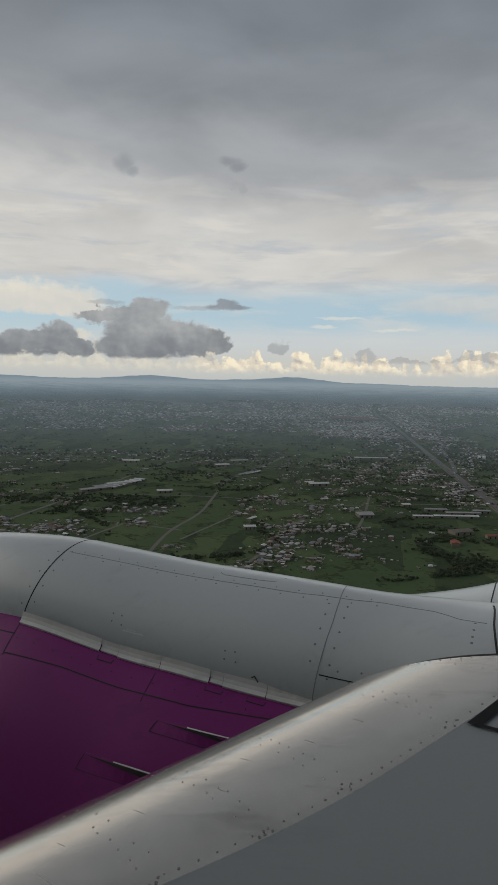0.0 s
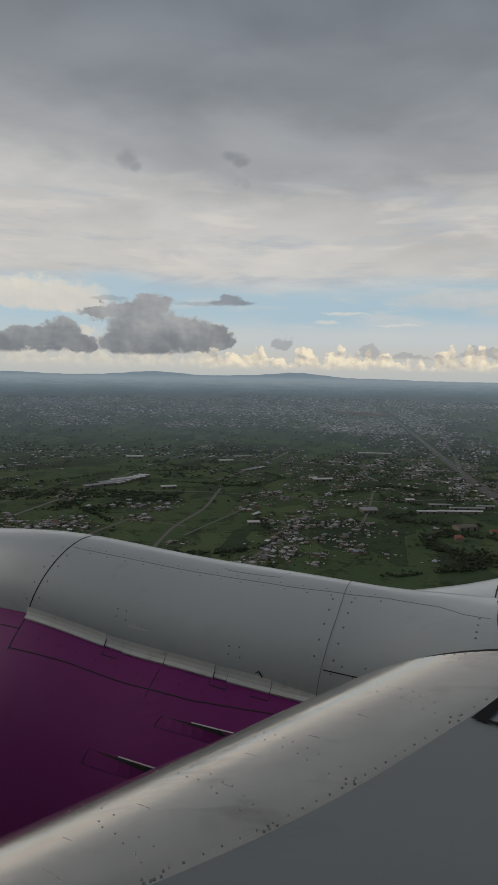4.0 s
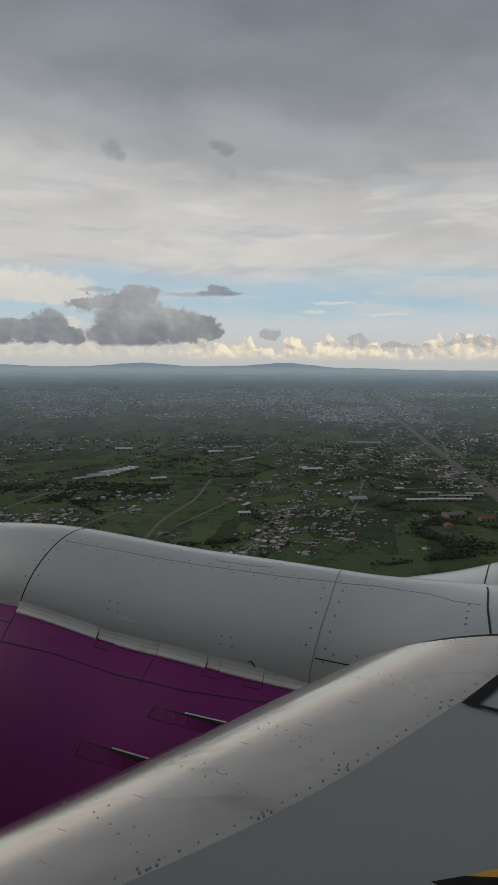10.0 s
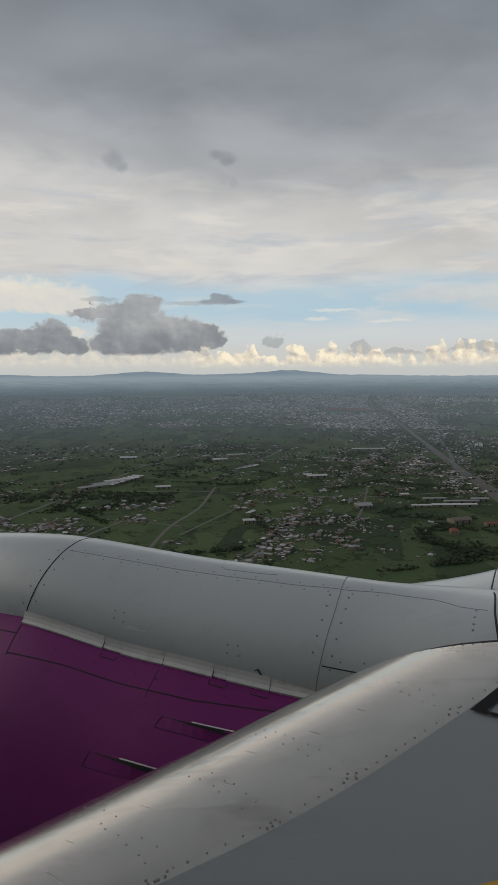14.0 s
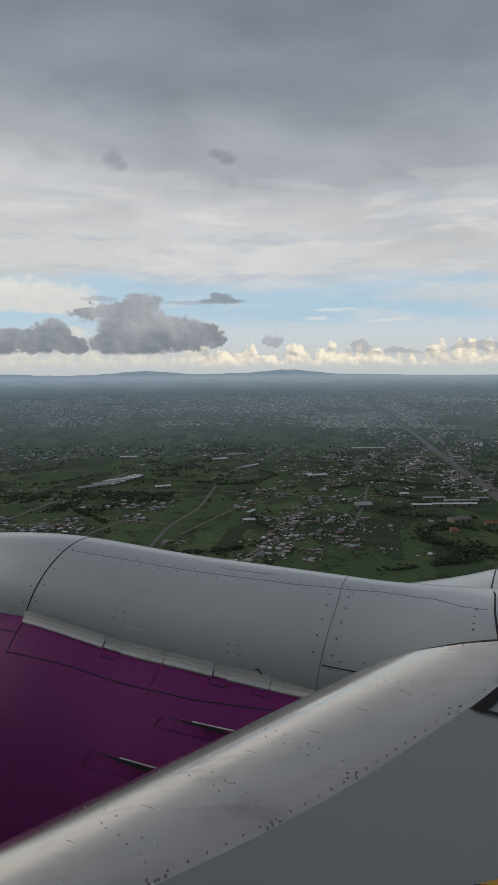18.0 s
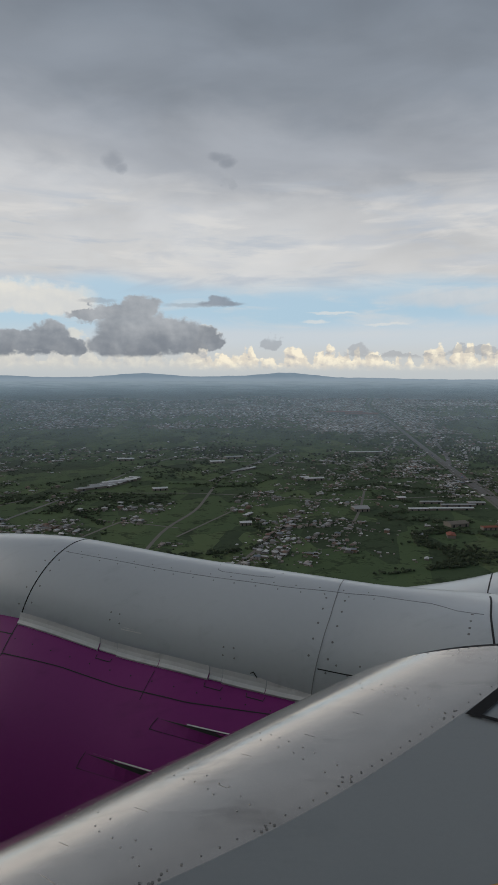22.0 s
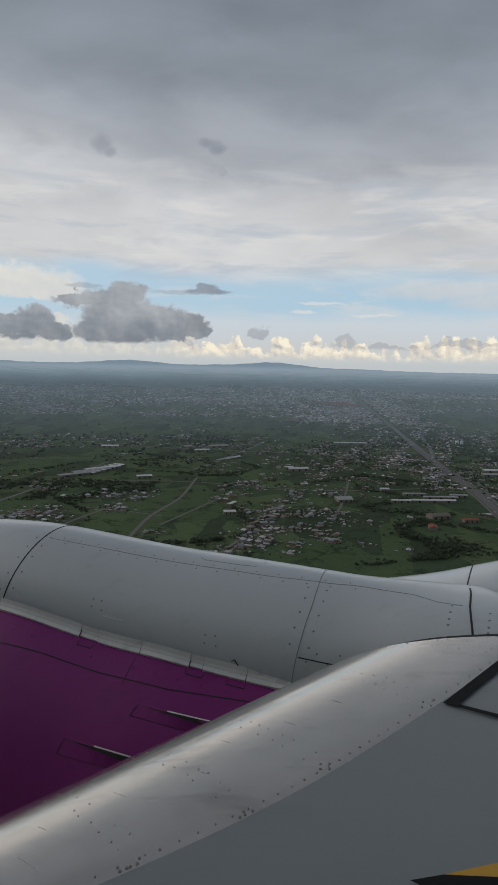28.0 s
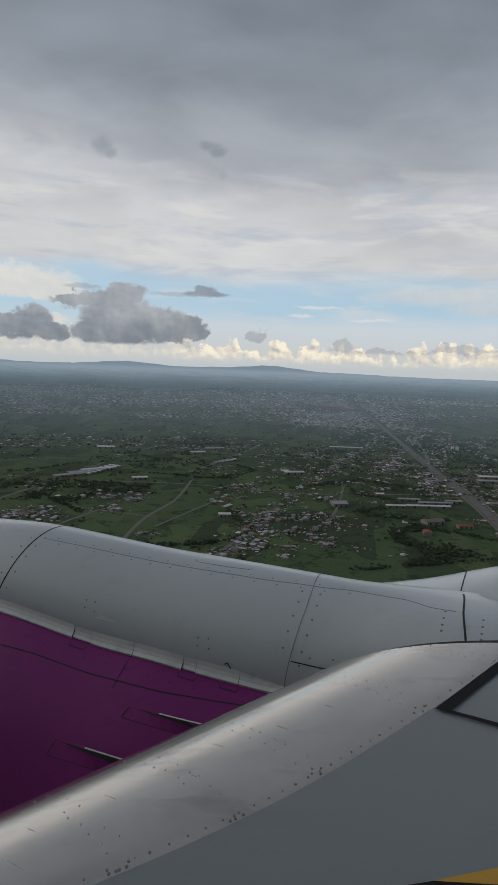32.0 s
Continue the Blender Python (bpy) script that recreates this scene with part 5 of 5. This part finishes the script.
KINDS = [vehicle("car", 4.4, 1.8, 0.75, (-0.2, 2.4, 0.6), "small passenger car on the highway", "car"),
         vehicle("truck", 9.5, 2.5, 2.5, (3.6, 1.9, 0.5), "box truck on the highway", "truck"),
         vehicle("minibus", 6.0, 2.1, 1.5, (0.0, 5.0, 0.6), "boxy minibus on the highway", "minibus")]
random.seed(61)
lane_pts = [(p, n) for p, n in along(HIGHWAY[1:7], 12)]
unused = [True] * 3
for i in range(46):
    p, n = random.choice(lane_pts)
    q = p + n * random.choice((-8.5, -5.0, 5.0, 8.5, 21, -18))
    at, kk = lay(q[0], q[1], 0.6)
    m = Matrix.Translation(at) @ Matrix.Rotation(math.atan2(n[1], n[0]), 4, "Z")
    j = random.choice((0, 0, 1, 2))
    if unused[j]:
        KINDS[j].matrix_world = m
        unused[j] = False
    else:
        copy_thing(KINDS[j], m)

# ---------------------------------------------------------------- ponds beside the highway
WATER = material("still_water", (0.03, 0.04, 0.045), 0.06, 0, 0.1, 0.05)
random.seed(8)
for x, y, w, h in ((923, 1061, 90, 40), (1003, 1030, 60, 22), (802, 1002, 80, 12), (865, 1211, 140, 8)):
    bm = bmesh.new()
    ring = []
    for i in range(60):
        a = 2 * math.pi * i / 60
        f = 1 + 0.7 * noise.noise(Vector((math.cos(a) * 1.7 + x, math.sin(a) * 1.7, 0))) + 0.25 * noise.noise(Vector((math.cos(a) * 6 + x, math.sin(a) * 6, 3)))
        ring.append(bm.verts.new((x + w * f * math.cos(a), y + h * f * math.sin(a), 0.15)))
    bm.faces.new(ring)
    tagged(part("water_pond", bm, WATER, smooth=False), "shallow pond reflecting the pale sky", "water", kind="structure")

# ---------------------------------------------------------------- fuselage side that holds the window
bm = bmesh.new()
def tube(s, a):
    return air(s, -2.12 + 1.98 * math.cos(a), -0.2 + 1.98 * math.sin(a))
sheet(bm, tube, span(-14, 12, 26), [2 * math.pi * i / 64 for i in range(64)], loop=True, caps=True)
tagged(part("wall_fuselage", fix(bm), FUSELAGE), "white painted airliner fuselage side", "fuselage", kind="structure")
